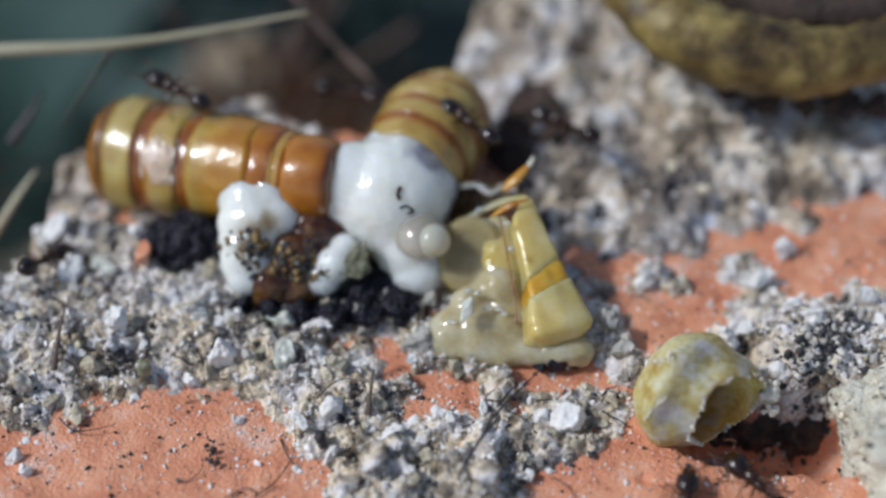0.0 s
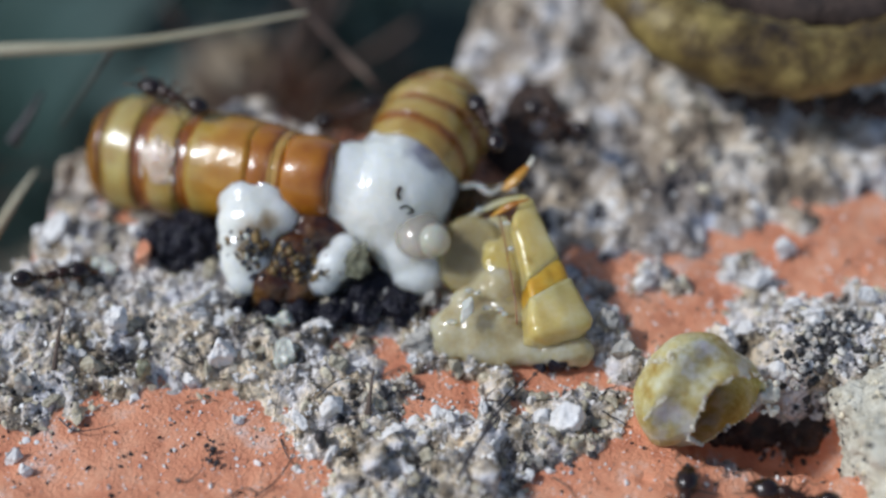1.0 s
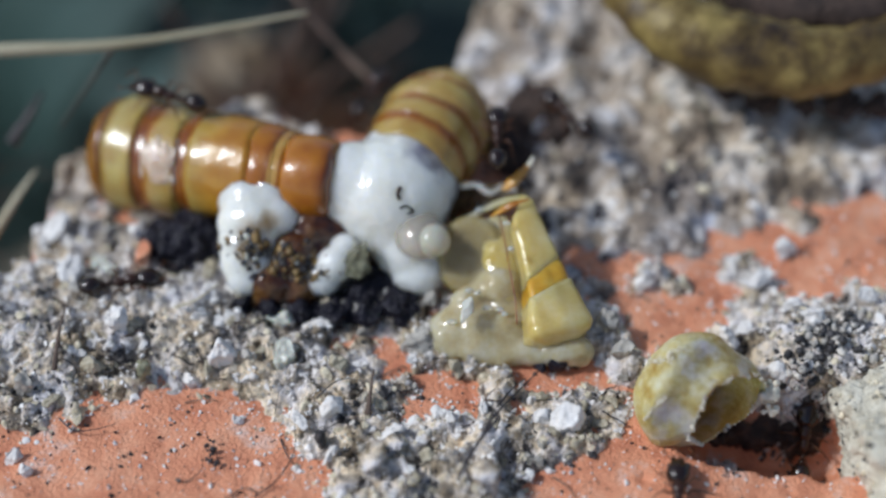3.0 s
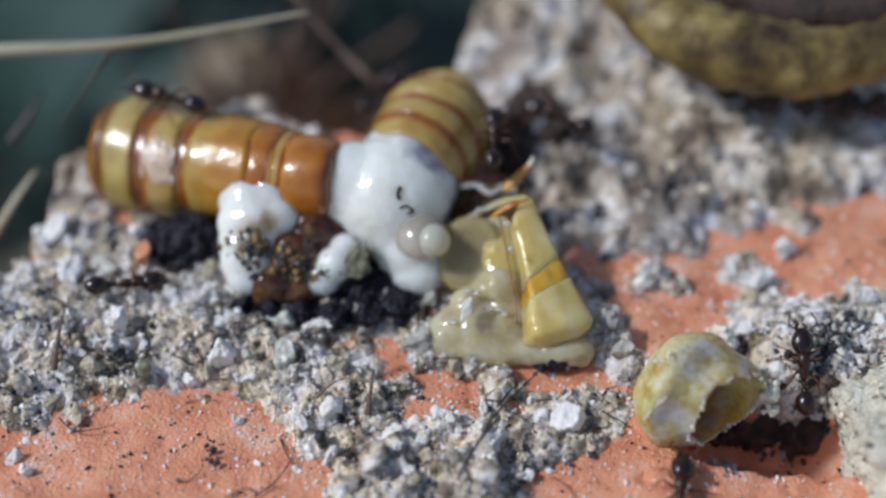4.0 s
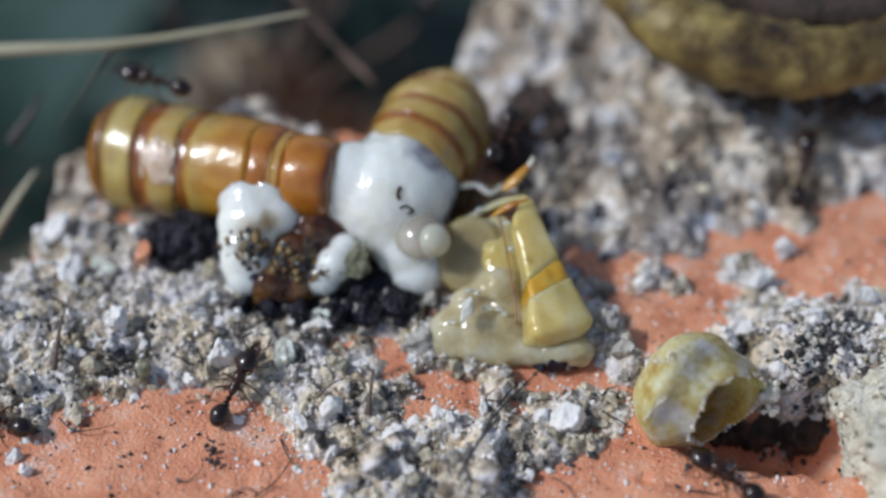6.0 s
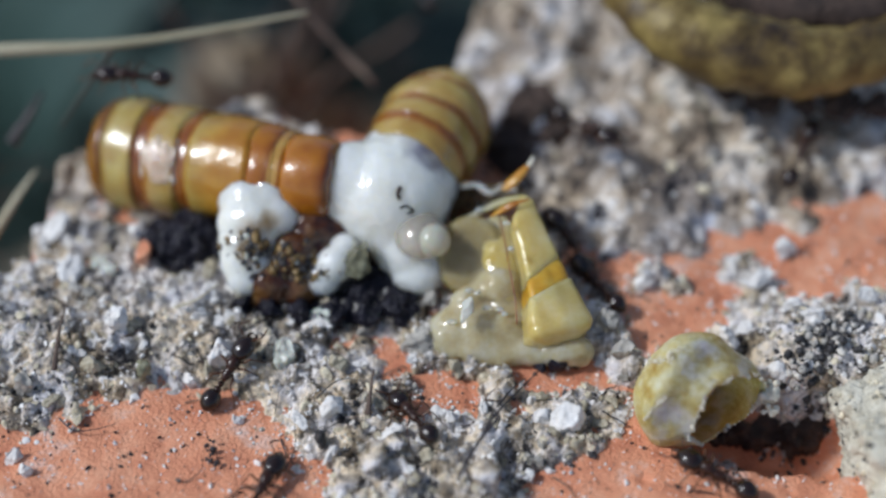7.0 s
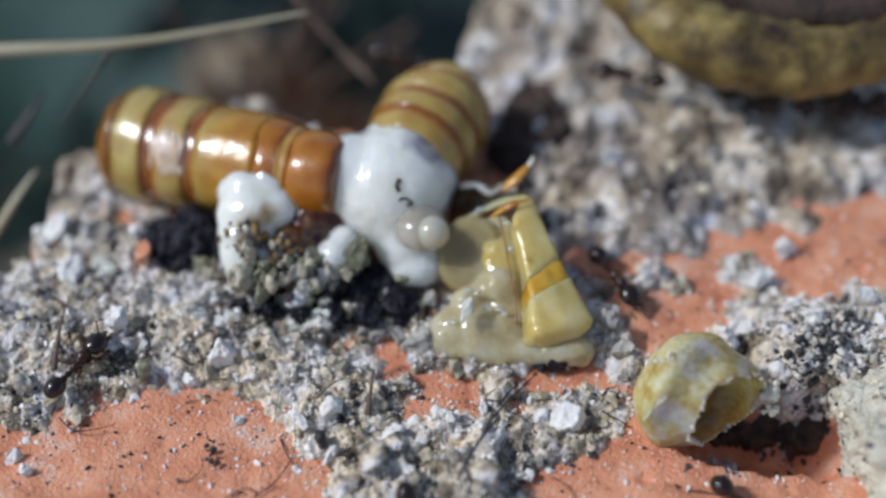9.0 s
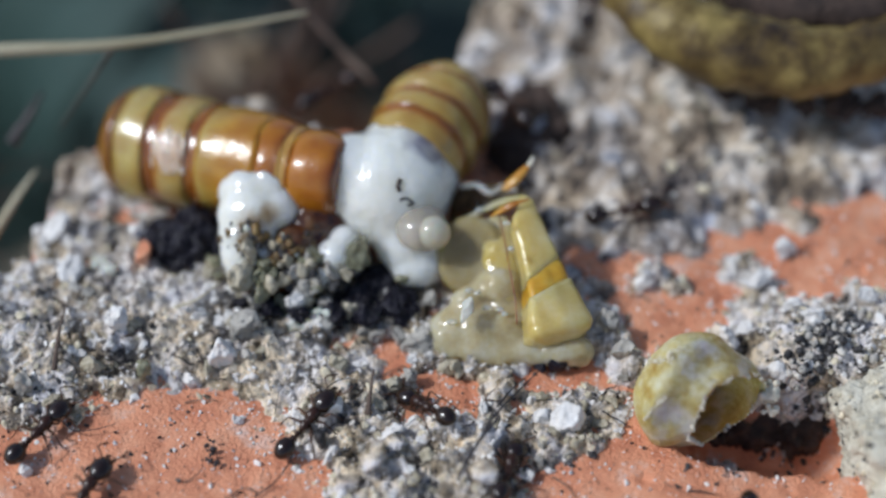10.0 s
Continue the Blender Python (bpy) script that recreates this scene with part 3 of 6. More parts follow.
# ---- the pupa pieces ----
def pupa_piece(name, base, axis, profile, label, smear=None):
    """A banded piece of a pupa. profile: (part, length, radius at start, radius at end, material, label) along the axis from base."""
    ax = Vector(axis).normalized()
    ob = thing(name, base, label, "pupa piece", "pieces of the pupa")
    rot = ax.to_track_quat("Z", "Y").to_matrix().to_4x4()
    s = 0.0
    n = 48
    for pname, length, r0, r1, mat, plabel, bulge in profile:
        bm = bmesh.new()
        rings = []
        steps = 9
        for i in range(steps + 1):
            t = i / steps
            r = 1.03 * (r0 + (r1 - r0) * t) + 0.8 * bulge * math.sin(math.pi * t) ** 0.6
            ring = []
            for k in range(n):
                a = 2 * math.pi * k / n
                w = 1 + 0.035 * noise.noise(Vector((math.cos(a) * 1.5, math.sin(a) * 1.5, (s + length * t) * 0.5))) \
                    + 0.012 * noise.noise(Vector((math.cos(a) * 5, math.sin(a) * 5, (s + length * t) * 1.5)))
                lag = 0.3 * noise.noise(Vector((math.cos(a) * 1.1 + 9, math.sin(a) * 1.1, s * 0.08)))
                ring.append(bm.verts.new((r * w * math.cos(a), r * w * math.sin(a), s + length * t + lag)))
            rings.append(ring)
        for a, b in zip(rings, rings[1:]):
            for k in range(n):
                bm.faces.new((a[k], a[(k + 1) % n], b[(k + 1) % n], b[k]))
        bm.faces.new(rings[0][::-1])
        bm.faces.new(rings[-1])
        bmesh.ops.transform(bm, matrix=rot, verts=bm.verts)
        part(pname, bm, mat, ob, plabel)
        s += length
    if smear:
        s0, s1, radius, wide, turn = smear
        face = rot.to_3x3().inverted() @ Vector((-0.25, -0.64, 0.72))
        a0 = math.atan2(face.y, face.x) + turn
        bm = bmesh.new()
        grid = []
        for i in range(25):
            row = []
            for k in range(25):
                u, v = i / 12 - 1, k / 12 - 1
                edge = u * u + v * v + 1.3 * noise.noise(Vector((u * 1.3, v * 2.4, 8))) + 0.4 * noise.noise(Vector((u * 4, v * 5, 3)))
                a, z = a0 + u * wide, s0 + (s1 - s0) * (v + 1) / 2
                r = radius + 0.09 - 0.16 * max(0, edge) + 0.02 * noise.noise(Vector((u * 4, v * 4, 1)))
                row.append(bm.verts.new((r * math.cos(a), r * math.sin(a), z)))
            grid.append(row)
        for a, b in zip(grid, grid[1:]):
            for k in range(24):
                bm.faces.new((a[k], b[k], b[k + 1], a[k + 1]))
        low = bmesh.ops.extrude_face_region(bm, geom=list(bm.faces))["geom"]
        for v in low:
            if isinstance(v, bmesh.types.BMVert):
                d = math.hypot(v.co.x, v.co.y)
                v.co.x, v.co.y = v.co.x * (d - 0.3) / d, v.co.y * (d - 0.3) / d
        bmesh.ops.recalc_face_normals(bm, faces=bm.faces)
        bmesh.ops.transform(bm, matrix=rot, verts=bm.verts)
        part("smear", bm, SMEAR, ob, "pinkish dried smear of fluid")
    return ob


PALE, GLOSS, ORANGE, FOLD, DARK = (0.50, 0.36, 0.09), (0.50, 0.235, 0.014), (0.43, 0.15, 0.004), (0.25, 0.072, 0.005), (0.06, 0.018, 0.003)
LEFT_BASE, LEFT_AXIS = (-4.79, 0.74, 3.90), (-0.916, 0.345, -0.195)
ABDOMEN = banded("banded_abdomen", LEFT_AXIS, [
    (0.0, FOLD), (0.6, ORANGE), (1.8, (0.48, 0.185, 0.006)), (2.25, ORANGE), (2.35, (0.56, 0.34, 0.08)), (2.7, (0.56, 0.32, 0.07)), (2.78, FOLD), (3.2, ORANGE), (3.75, (0.46, 0.17, 0.005)),
    (4.0, GLOSS), (5.6, (0.54, 0.28, 0.03)), (6.9, PALE), (7.05, (0.42, 0.17, 0.015)), (7.15, FOLD), (7.6, (0.40, 0.14, 0.015)), (7.75, PALE), (8.9, (0.54, 0.38, 0.14)), (9.15, (0.42, 0.17, 0.015)),
    (9.3, FOLD), (9.8, (0.30, 0.09, 0.008)), (10.05, (0.50, 0.36, 0.09)), (11.1, (0.56, 0.47, 0.18)), (11.5, (0.42, 0.28, 0.04)), (11.62, DARK), (11.85, (0.24, 0.09, 0.004)), (13.0, (0.42, 0.21, 0.012)),
])
left_pupa = pupa_piece("pupa_abdomen", LEFT_BASE, LEFT_AXIS, [
    ("segment", 0.1, 1.3, 1.6, ABDOMEN, "", 0.0),
    ("segment", 2.25, 1.70, 2.0, ABDOMEN, "dark amber tapered ring", 0.2),
    ("membrane", 0.35, 2.06, 2.12, ABDOMEN, "pale thin fold", 0.0),
    ("segment", 1.2, 2.12, 2.32, ABDOMEN, "orange-brown ring", 0.06),
    ("segment", 3.2, 2.34, 2.50, ABDOMEN, "glossy amber ring", 0.1),
    ("membrane", 0.55, 2.44, 2.48, ABDOMEN, "rust-brown fold", -0.04),
    ("segment", 1.65, 2.55, 2.62, ABDOMEN, "pale cream ring", 0.08),
    ("membrane", 0.65, 2.58, 2.62, ABDOMEN, "rust-brown fold", -0.05),
    ("segment", 1.65, 2.70, 2.76, ABDOMEN, "pale cream ring", 0.08),
    ("membrane", 0.2, 2.74, 2.68, ABDOMEN, "thin dark line", 0.0),
    ("segment", 1.15, 2.62, 1.9, ABDOMEN, "rounded amber end", 0.32),
], "banded amber and cream abdomen of a cut pupa", (7.5, 9.3, 2.77, 0.42, 0.0))
BACK_BASE, BACK_AXIS = (-1.68, 2.40, 3.00), (0.401, 0.916, -0.036)
THORAX = banded("banded_thorax", BACK_AXIS, [
    (0.0, PALE), (0.6, (0.52, 0.36, 0.10)), (0.9, ORANGE), (1.15, FOLD), (1.4, PALE), (2.1, (0.52, 0.38, 0.12)), (2.35, ORANGE), (2.6, FOLD), (2.9, (0.54, 0.40, 0.13)), (3.8, PALE), (4.0, ORANGE),
    (4.2, FOLD), (4.45, (0.50, 0.36, 0.11)), (5.0, (0.48, 0.32, 0.08)), (5.15, FOLD), (5.7, (0.36, 0.19, 0.03)),
])
back_pupa = pupa_piece("pupa_thorax", BACK_BASE, BACK_AXIS, [
    ("segment", 0.9, 2.35, 2.5, THORAX, "", 0.0),
    ("membrane", 0.42, 2.48, 2.50, THORAX, "rust-brown fold", -0.03),
    ("segment", 1.05, 2.55, 2.6, THORAX, "", 0.08),
    ("membrane", 0.45, 2.54, 2.54, THORAX, "rust-brown fold", -0.03),
    ("segment", 1.2, 2.6, 2.52, THORAX, "", 0.1),
    ("membrane", 0.3, 2.44, 2.40, THORAX, "rust-brown fold", 0.0),
    ("segment", 0.8, 2.42, 2.15, THORAX, "", 0.08),
    ("segment", 0.55, 2.12, 1.1, THORAX, "rounded amber end", 0.2),
], "banded cream and amber hind piece of a cut pupa")


def blob_thing(name, base, balls, mat, label, category, voxel=0.1, rounds=8, wob=0.06, group=""):
    bm = bmesh.new()
    for c, r in balls:
        ball(bm, c, r, 20)
    bm = fused(bm, voxel, rounds, wob)
    bmesh.ops.translate(bm, vec=[-c for c in base], verts=bm.verts)
    return solid(name, bm, mat, base, label, category, group)


GOO_BASE = (-2.53, -2.07, -0.00)
goo_big = blob_thing("body_fluid", GOO_BASE, [
    ((-2.52, 1.01, 2.80), (3.05, 2.9, 2.7)), ((-1.73, 2.65, 3.40), (2.3, 2.0, 1.9)), ((-4.30, 1.22, 3.10), (2.10, 2.2, 2.3)), ((-0.65, 1.47, 2.90), 1.4), ((-2.20, -0.30, 2.30), (2.0, 1.8, 1.8)), ((-1.60, -1.40, 1.60), (1.65, 1.5, 1.5)),
    ((-1.20, -2.10, 1.00), (1.45, 1.3, 1.2))],
    GOO, "glossy white blob of body fluid between the pupa pieces", "body fluid", rounds=28, wob=0.075)
goo_small = blob_thing("body_fluid", (-8.76, -1.38, 0.00), [
    ((-8.07, 0.65, 3.45), 1.40), ((-7.10, 0.42, 3.40), 1.00), ((-9.05, 0.30, 3.20), 1.35), ((-9.70, 0.40, 3.15), 0.95), ((-6.85, 0.50, 3.40), 0.85), ((-9.40, -0.75, 2.80), 1.20), ((-8.85, -0.70, 2.90), 1.35),
    ((-7.75, -0.35, 3.00), 1.15), ((-9.50, -1.60, 2.30), 1.05), ((-9.40, -2.30, 1.80), 1.00), ((-9.20, -2.85, 1.30), 0.95), ((-8.80, -1.45, 2.40), 1.15), ((-8.70, -2.35, 1.80), 0.9)],
    GOO_SOILED, "smaller white lobe of body fluid soiled with black grit", "body fluid", rounds=26, wob=0.05)
goo_drip = blob_thing("body_fluid", (-5.10, -2.40, 0.00), [
    ((-5.06, -2.42, 1.75), 0.90), ((-5.60, -2.87, 1.25), 0.85), ((-4.60, -1.64, 2.00), 0.75)],
    GOO, "narrow white drip of body fluid beside the torn flesh", "body fluid", rounds=18, wob=0.05)
wound = blob_thing("torn_flesh", (-7.12, -1.72, -0.00), [
    ((-6.14, -0.16, 1.90), 1.6), ((-7.13, -1.83, 1.60), 1.3), ((-6.00, -1.24, 1.10), 1.3), ((-8.00, -2.90, 1.00), 1.15), ((-6.89, -2.72, 0.60), 1.25), ((-6.08, 2.10, 2.60), 1.5), ((-5.19, -0.25, 2.00), 1.2), ((-8.60, -3.30, 0.60), 0.75)],
    DARK_RUST, "dark brown wet torn flesh under the white fluid", "flesh", wob=0.15)


tissue = blob_thing("tissue", (-6.20, 1.48, 0.00), [
    ((-6.03, 1.83, 3.10), (1.2, 1.1, 1.1)), ((-5.96, 0.83, 2.60), (1.2, 1.0, 1.1)), ((-5.47, 0.11, 2.20), 1.0)],
    TISSUE, "pinkish translucent tissue between the white lobes", "tissue", wob=0.12)


def surface(*obs):
    """A tree of the faces of things, in millimetres of the world."""
    vs, fs = [], []
    for ob in obs:
        n = len(vs)
        vs += [(ob.matrix_basis @ v.co) / MM for v in ob.data.vertices]
        fs += [[n + k for k in p.vertices] for p in ob.data.polygons]
    return BVHTree.FromPolygons(vs, fs)


DOWN = Vector((0.0, 0.643, -0.766))


def settle(p, r, tree):
    """Where a grain that slides down from p comes to rest, on the fluid, the flesh or the ground."""
    hit = tree.ray_cast(Vector(p), DOWN)[0]
    q = Vector(p)
    for _ in range(400):
        if q.z < ground(q.x, q.y) or (hit is not None and (q - hit).dot(DOWN) > 0):
            break
        q += DOWN * 0.05
    return tuple(q - DOWN * r * 0.45)


STUCK = []


def soiling():
    """Black and amber grit thrown on the wet flesh and stuck there."""
    rnd = random.Random(31)
    base = (-7.40, -2.83, 2.60)
    tree = surface(goo_small, goo_drip, wound)
    way = Vector((0, 0.70, -0.71))
    clusters = ((0.20, (-9.05, -1.95, 2.60), 0.42, 0.50), (0.55, (-7.45, -2.60, 2.60), 1.00, 0.45), (0.25, (-6.25, -3.55, 2.30), 0.50, 0.32))
    for kind, mat, count, big in (("black_grit", STONE_DARK, 150, 0.24), ("amber_grit", AMBER_GRIT, 150, 0.34), ("glassy_grit", STONE_GLASSY, 9, 0.26)):
        bm = bmesh.new()
        for i in range(count):
            pick = rnd.random()
            for share, middle, wide, tall in clusters:
                pick -= share
                if pick < 0:
                    break
            u, v = rnd.gauss(0, 1) * wide, rnd.gauss(0, 1) * tall
            start = Vector(middle) - way * 12 + Vector((u, v * 0.766, v * 0.643))
            hit = tree.ray_cast(start, way)[0]
            if hit is not None:
                rock(bm, hit - Vector(base), min(big, 0.04 + rnd.expovariate(13)) * (2 if kind == "glassy_grit" else 1), 60 + i, 1, 5)
        STUCK.append(solid(kind, bm, mat, base, "%s stuck to the wet flesh" % kind.replace("_", " "), "grit", kind="stuff"))


soiling()


def drop_thing():
    base = (-1.03, -2.26, 1.50)
    ob = thing("clouded_drop", base, "clouded cream-coloured drop on the white fluid", "drop")
    bm = bmesh.new()
    ball(bm, local([(-0.44, -2.34, 3.38)], base)[0], (0.80, 0.80, 0.80), 24)
    part("drop", bm, DROP, ob)
    bm = bmesh.new()
    ball(bm, local([(-0.98, -1.80, 3.05)], base)[0], (1.25, 1.2, 1.0), 24)
    part("membrane", bm, MEMBRANE, ob, "thin clear membrane round the drop")
    return ob


drop = drop_thing()


# ---- the husk ----
def husk_thing():
    base = (3.29, -5.43, 0.00)
    ob = thing("pupa_husk", base, "crumpled glossy yellow pupal husk with an amber band", "husk", "pieces of the pupa")
    top, low = Vector(local([(3.53, -0.38, 3.60)], base)[0]), Vector(local([(5.22, -6.64, 1.10)], base)[0])
    way = (low - top).normalized()
    length = (low - top).length
    rot = way.to_track_quat("Z", "Y").to_matrix()
    n = 40
    for name, t0, t1, mat, plabel, swell in (("neck", 0.0, 0.52, HUSK, "", 0.0), ("band", 0.52, 0.66, GOLD, "golden amber band", -0.03), ("cone", 0.66, 1.0, HUSK, "pale flared end", 0.06)):
        bm = bmesh.new()
        rings = []
        for i in range(11):
            t = t0 + (t1 - t0) * i / 10
            r = 0.62 + 0.42 * min(1.0, t * 1.8) + 0.72 * max(0.0, t - 0.5) * 2 + swell
            if t < 0.06:
                r *= math.sqrt(max(0.2, 1 - ((0.06 - t) / 0.06) ** 2))
            if t > 0.9:
                r *= math.sqrt(max(0.05, 1 - ((t - 0.9) / 0.1) ** 2 * 0.75))
            ring = []
            for k in range(n):
                a = 2 * math.pi * k / n
                c6 = 1 / max(0.72, abs(math.cos(((a + 0.9) % (math.pi / 2)) - math.pi / 4)))     # four soft flats
                w = r * (0.22 + 0.70 * c6) * (1 + 0.10 * noise.noise(Vector((math.cos(a) * 1.3, math.sin(a) * 1.3, t * 3.5))) + 0.05 * noise.noise(Vector((math.cos(a) * 4, math.sin(a) * 4, t * 9))))
                slant = (0.55 * (1 - t) ** 2 + 0.42 * max(0.0, 1 - ((t - 0.57) / 0.4) ** 2)) * (rot @ Vector((math.cos(a), math.sin(a), 0))).x
                ring.append(bm.verts.new(top + way * (t * length - slant) + rot @ Vector((w * math.cos(a), w * math.sin(a), 0))))
            rings.append(ring)
        for a, b in zip(rings, rings[1:]):
            for k in range(n):
                bm.faces.new((a[k], a[(k + 1) % n], b[(k + 1) % n], b[k]))
        bm.faces.new(rings[0][::-1])
        bm.faces.new(rings[-1])
        part(name, bm, mat, ob, plabel)
    bm = bmesh.new()
    for c, r in (((3.14, -5.00, 1.00), (1.5, 1.4, 1.0)), ((1.71, -5.10, 1.00), (1.7, 1.4, 0.9)), ((0.60, -5.40, 0.70), (1.3, 1.2, 0.8)), ((2.64, -3.69, 1.50), (1.2, 1.3, 1.2)),
                 ((1.32, -4.30, 1.50), (1.0, 0.8, 0.6)), ((0.40, -6.00, 0.45), (1.1, 0.9, 0.6)), ((1.70, -6.15, 0.50), (1.5, 1.1, 0.7)), ((2.99, -6.25, 0.50), (1.4, 1.1, 0.75)),
                 ((4.27, -6.45, 0.60), (1.3, 0.9, 0.8)), ((5.54, -6.65, 0.80), (1.1, 0.9, 0.9)), ((6.20, -6.80, 0.75), (0.75, 0.7, 0.8))):
        ball(bm, local([c], base)[0], r, 16)
    part("wet_folds", fused(bm, 0.12, 40, 0.10, 0.8), FOLDS, ob, "wet crumpled translucent folds")
    bm = bmesh.new()
    ball(bm, (0, 0, 0), (1.75, 1.95, 0.75), 28)
    for v in bm.verts:
        q = math.hypot(v.co.x / 1.75, v.co.y / 1.95)
        if v.co.z > 0:
            v.co.z -= 0.55 * max(0, 1 - (q / 0.8) ** 2)
    bmesh.ops.rotate(bm, matrix=Euler((radians(35), radians(-12), 0)).to_matrix(), verts=bm.verts)
    part("dished_plate", bm, PLATE, ob, "round dished pale plate", local([(1.37, -2.16, 2.00)], base)[0])
    bm = bmesh.new()
    tube(bm, local(spline([(2.52, -0.66, 3.60), (2.81, -2.14, 3.40), (3.05, -3.91, 3.10), (3.26, -5.23, 2.70), (3.32, -6.36, 2.30)], 5), base), 0.038, 6)
    part("seam", bm, RUST, ob, "thin brown seam")
    bm = bmesh.new()
    pts = local(spline([(2.55, -0.32, 2.70), (2.65, -2.06, 2.50), (2.70, -3.76, 2.10), (2.79, -5.19, 1.40)], 5), base)
    tube(bm, pts, [0.55 + 0.30 * math.sin(math.pi * i / 15) for i in range(16)], 16, 0.5)
    part("side_panel", fused(bm, 0.12, 5, 0.1, 1.2), HUSK, ob)
    bm = bmesh.new()
    tube(bm, local(spline([(2.20, -0.99, 3.50), (2.64, -0.99, 3.90), (3.23, -0.93, 4.30), (4.01, -0.67, 4.40)], 5), base), [0.05 + 0.13 * math.sin(math.pi * i / 15) for i in range(16)], 8, 0.6, 0.3)
    part("fold", bm, AMBER, ob, "amber fold along the top")
    plate_at = local([(1.37, -2.16, 2.00)], base)[0]
    bm = bmesh.new()
    ring = [(1.62 * math.cos(a), 1.80 * math.sin(a), 0.12 + 0.05 * math.sin(3 * a)) for a in [2 * math.pi * k / 40 for k in range(41)]]
    tube(bm, ring, 0.10, 6, 1.0, 0.3)
    bmesh.ops.rotate(bm, matrix=Euler((radians(35), radians(-12), 0)).to_matrix(), verts=bm.verts)
    part("plate_rim", bm, FOLDS, ob, "thin pale raised rim", plate_at)
    # small glossy balls added to make the glints on the wet husk
    for k, c in enumerate(((1.56, -4.76, 2.60), (1.18, -4.63, 2.60), (2.00, -5.32, 2.20), (2.77, -5.91, 2.50), (2.55, -5.57, 2.40), (0.41, -5.74, 1.70), (3.08, -3.49, 4.20), (2.92, -1.97, 4.20), (1.74, -0.39, 3.30))):
        bm = bmesh.new()
        ball(bm, (0, 0, 0), (0.16 + 0.05 * (k % 3), 0.14, 0.12), 10)
        part("droplet", bm, DROP, ob, "", local([c], base)[0])
    bm = bmesh.new()
    rows = []
    lower, upper = spline([(0.03, -0.75, 2.50), (1.22, -0.50, 2.90), (2.54, -0.13, 3.40), (3.85, 0.03, 3.70)], 6), spline([(0.43, 1.92, 2.20), (1.52, 1.81, 2.60), (2.72, 1.56, 3.00), (3.77, 1.10, 3.30)], 6)
    for side in (0.0, 0.12):
        for a, b in zip(lower, upper):
            row = []
            for k in range(7):
                p = a.lerp(b, k / 6) + Vector((0, 0, -0.8 * math.sin(math.pi * k / 6) - side))
                p.z += 0.22 * noise.noise(p * 1.3)
                row.append(bm.verts.new(p - Vector(base)))
            rows.append(row)
    half = len(rows) // 2
    for o in (0, half):
        for a, b in zip(rows[o:o + half], rows[o + 1:o + half]):
            for k in range(6):
                bm.faces.new((a[k], a[k + 1], b[k + 1], b[k]) if o == 0 else (a[k], b[k], b[k + 1], a[k + 1]))
    for k in range(6):
        bm.faces.new((rows[0][k], rows[half][k], rows[half][k + 1], rows[0][k + 1]))
        bm.faces.new((rows[half - 1][k], rows[half - 1][k + 1], rows[-1][k + 1], rows[-1][k]))
    for a in range(half - 1):
        for k in (0, 6):
            bm.faces.new((rows[a][k], rows[a + 1][k], rows[half + a + 1][k], rows[half + a][k]))
    bmesh.ops.recalc_face_normals(bm, faces=bm.faces)
    part("film", bm, FILM, ob, "thin brownish wet film")
    bm = bmesh.new()
    tube(bm, [p - Vector(base) + Vector((0, -0.05, 0.05)) for p in lower], [0.07 + 0.14 * i / 18 for i in range(len(lower))], 8, 1.0, 0.5)
    part("brim", bm, HUSK, ob)
    bm = bmesh.new()
    tube(bm, local(spline([(2.81, 0.62, 3.60), (3.39, 0.90, 4.00), (4.03, 1.46, 4.40)], 4), base), [0.1, 0.2, 0.28, 0.3, 0.3, 0.28, 0.25, 0.2, 0.12], 8, 0.5)
    sp = part("spike", bm, AMBER, ob, "torn amber spike")
    bm = bmesh.new()
    tube(bm, local(spline([(4.00, 1.36, 4.40), (4.18, 1.57, 4.60), (4.24, 1.76, 4.70)], 3), base), [0.12, 0.14, 0.13, 0.1, 0.1, 0.07, 0.03], 6)
    part("tip", bm, CHAFF_RIM, sp, "frayed white tip")
    bm = bmesh.new()
    tube(bm, local(spline([(0.83, 1.19, 3.20), (1.63, 1.08, 3.40), (2.23, 0.58, 3.40), (2.87, 0.88, 3.70)], 5), base), 0.2, 8, 0.4, 0.4)
    part("shred", bm, MEMBRANE, ob, "pale shred of membrane")
    return ob


husk = husk_thing()


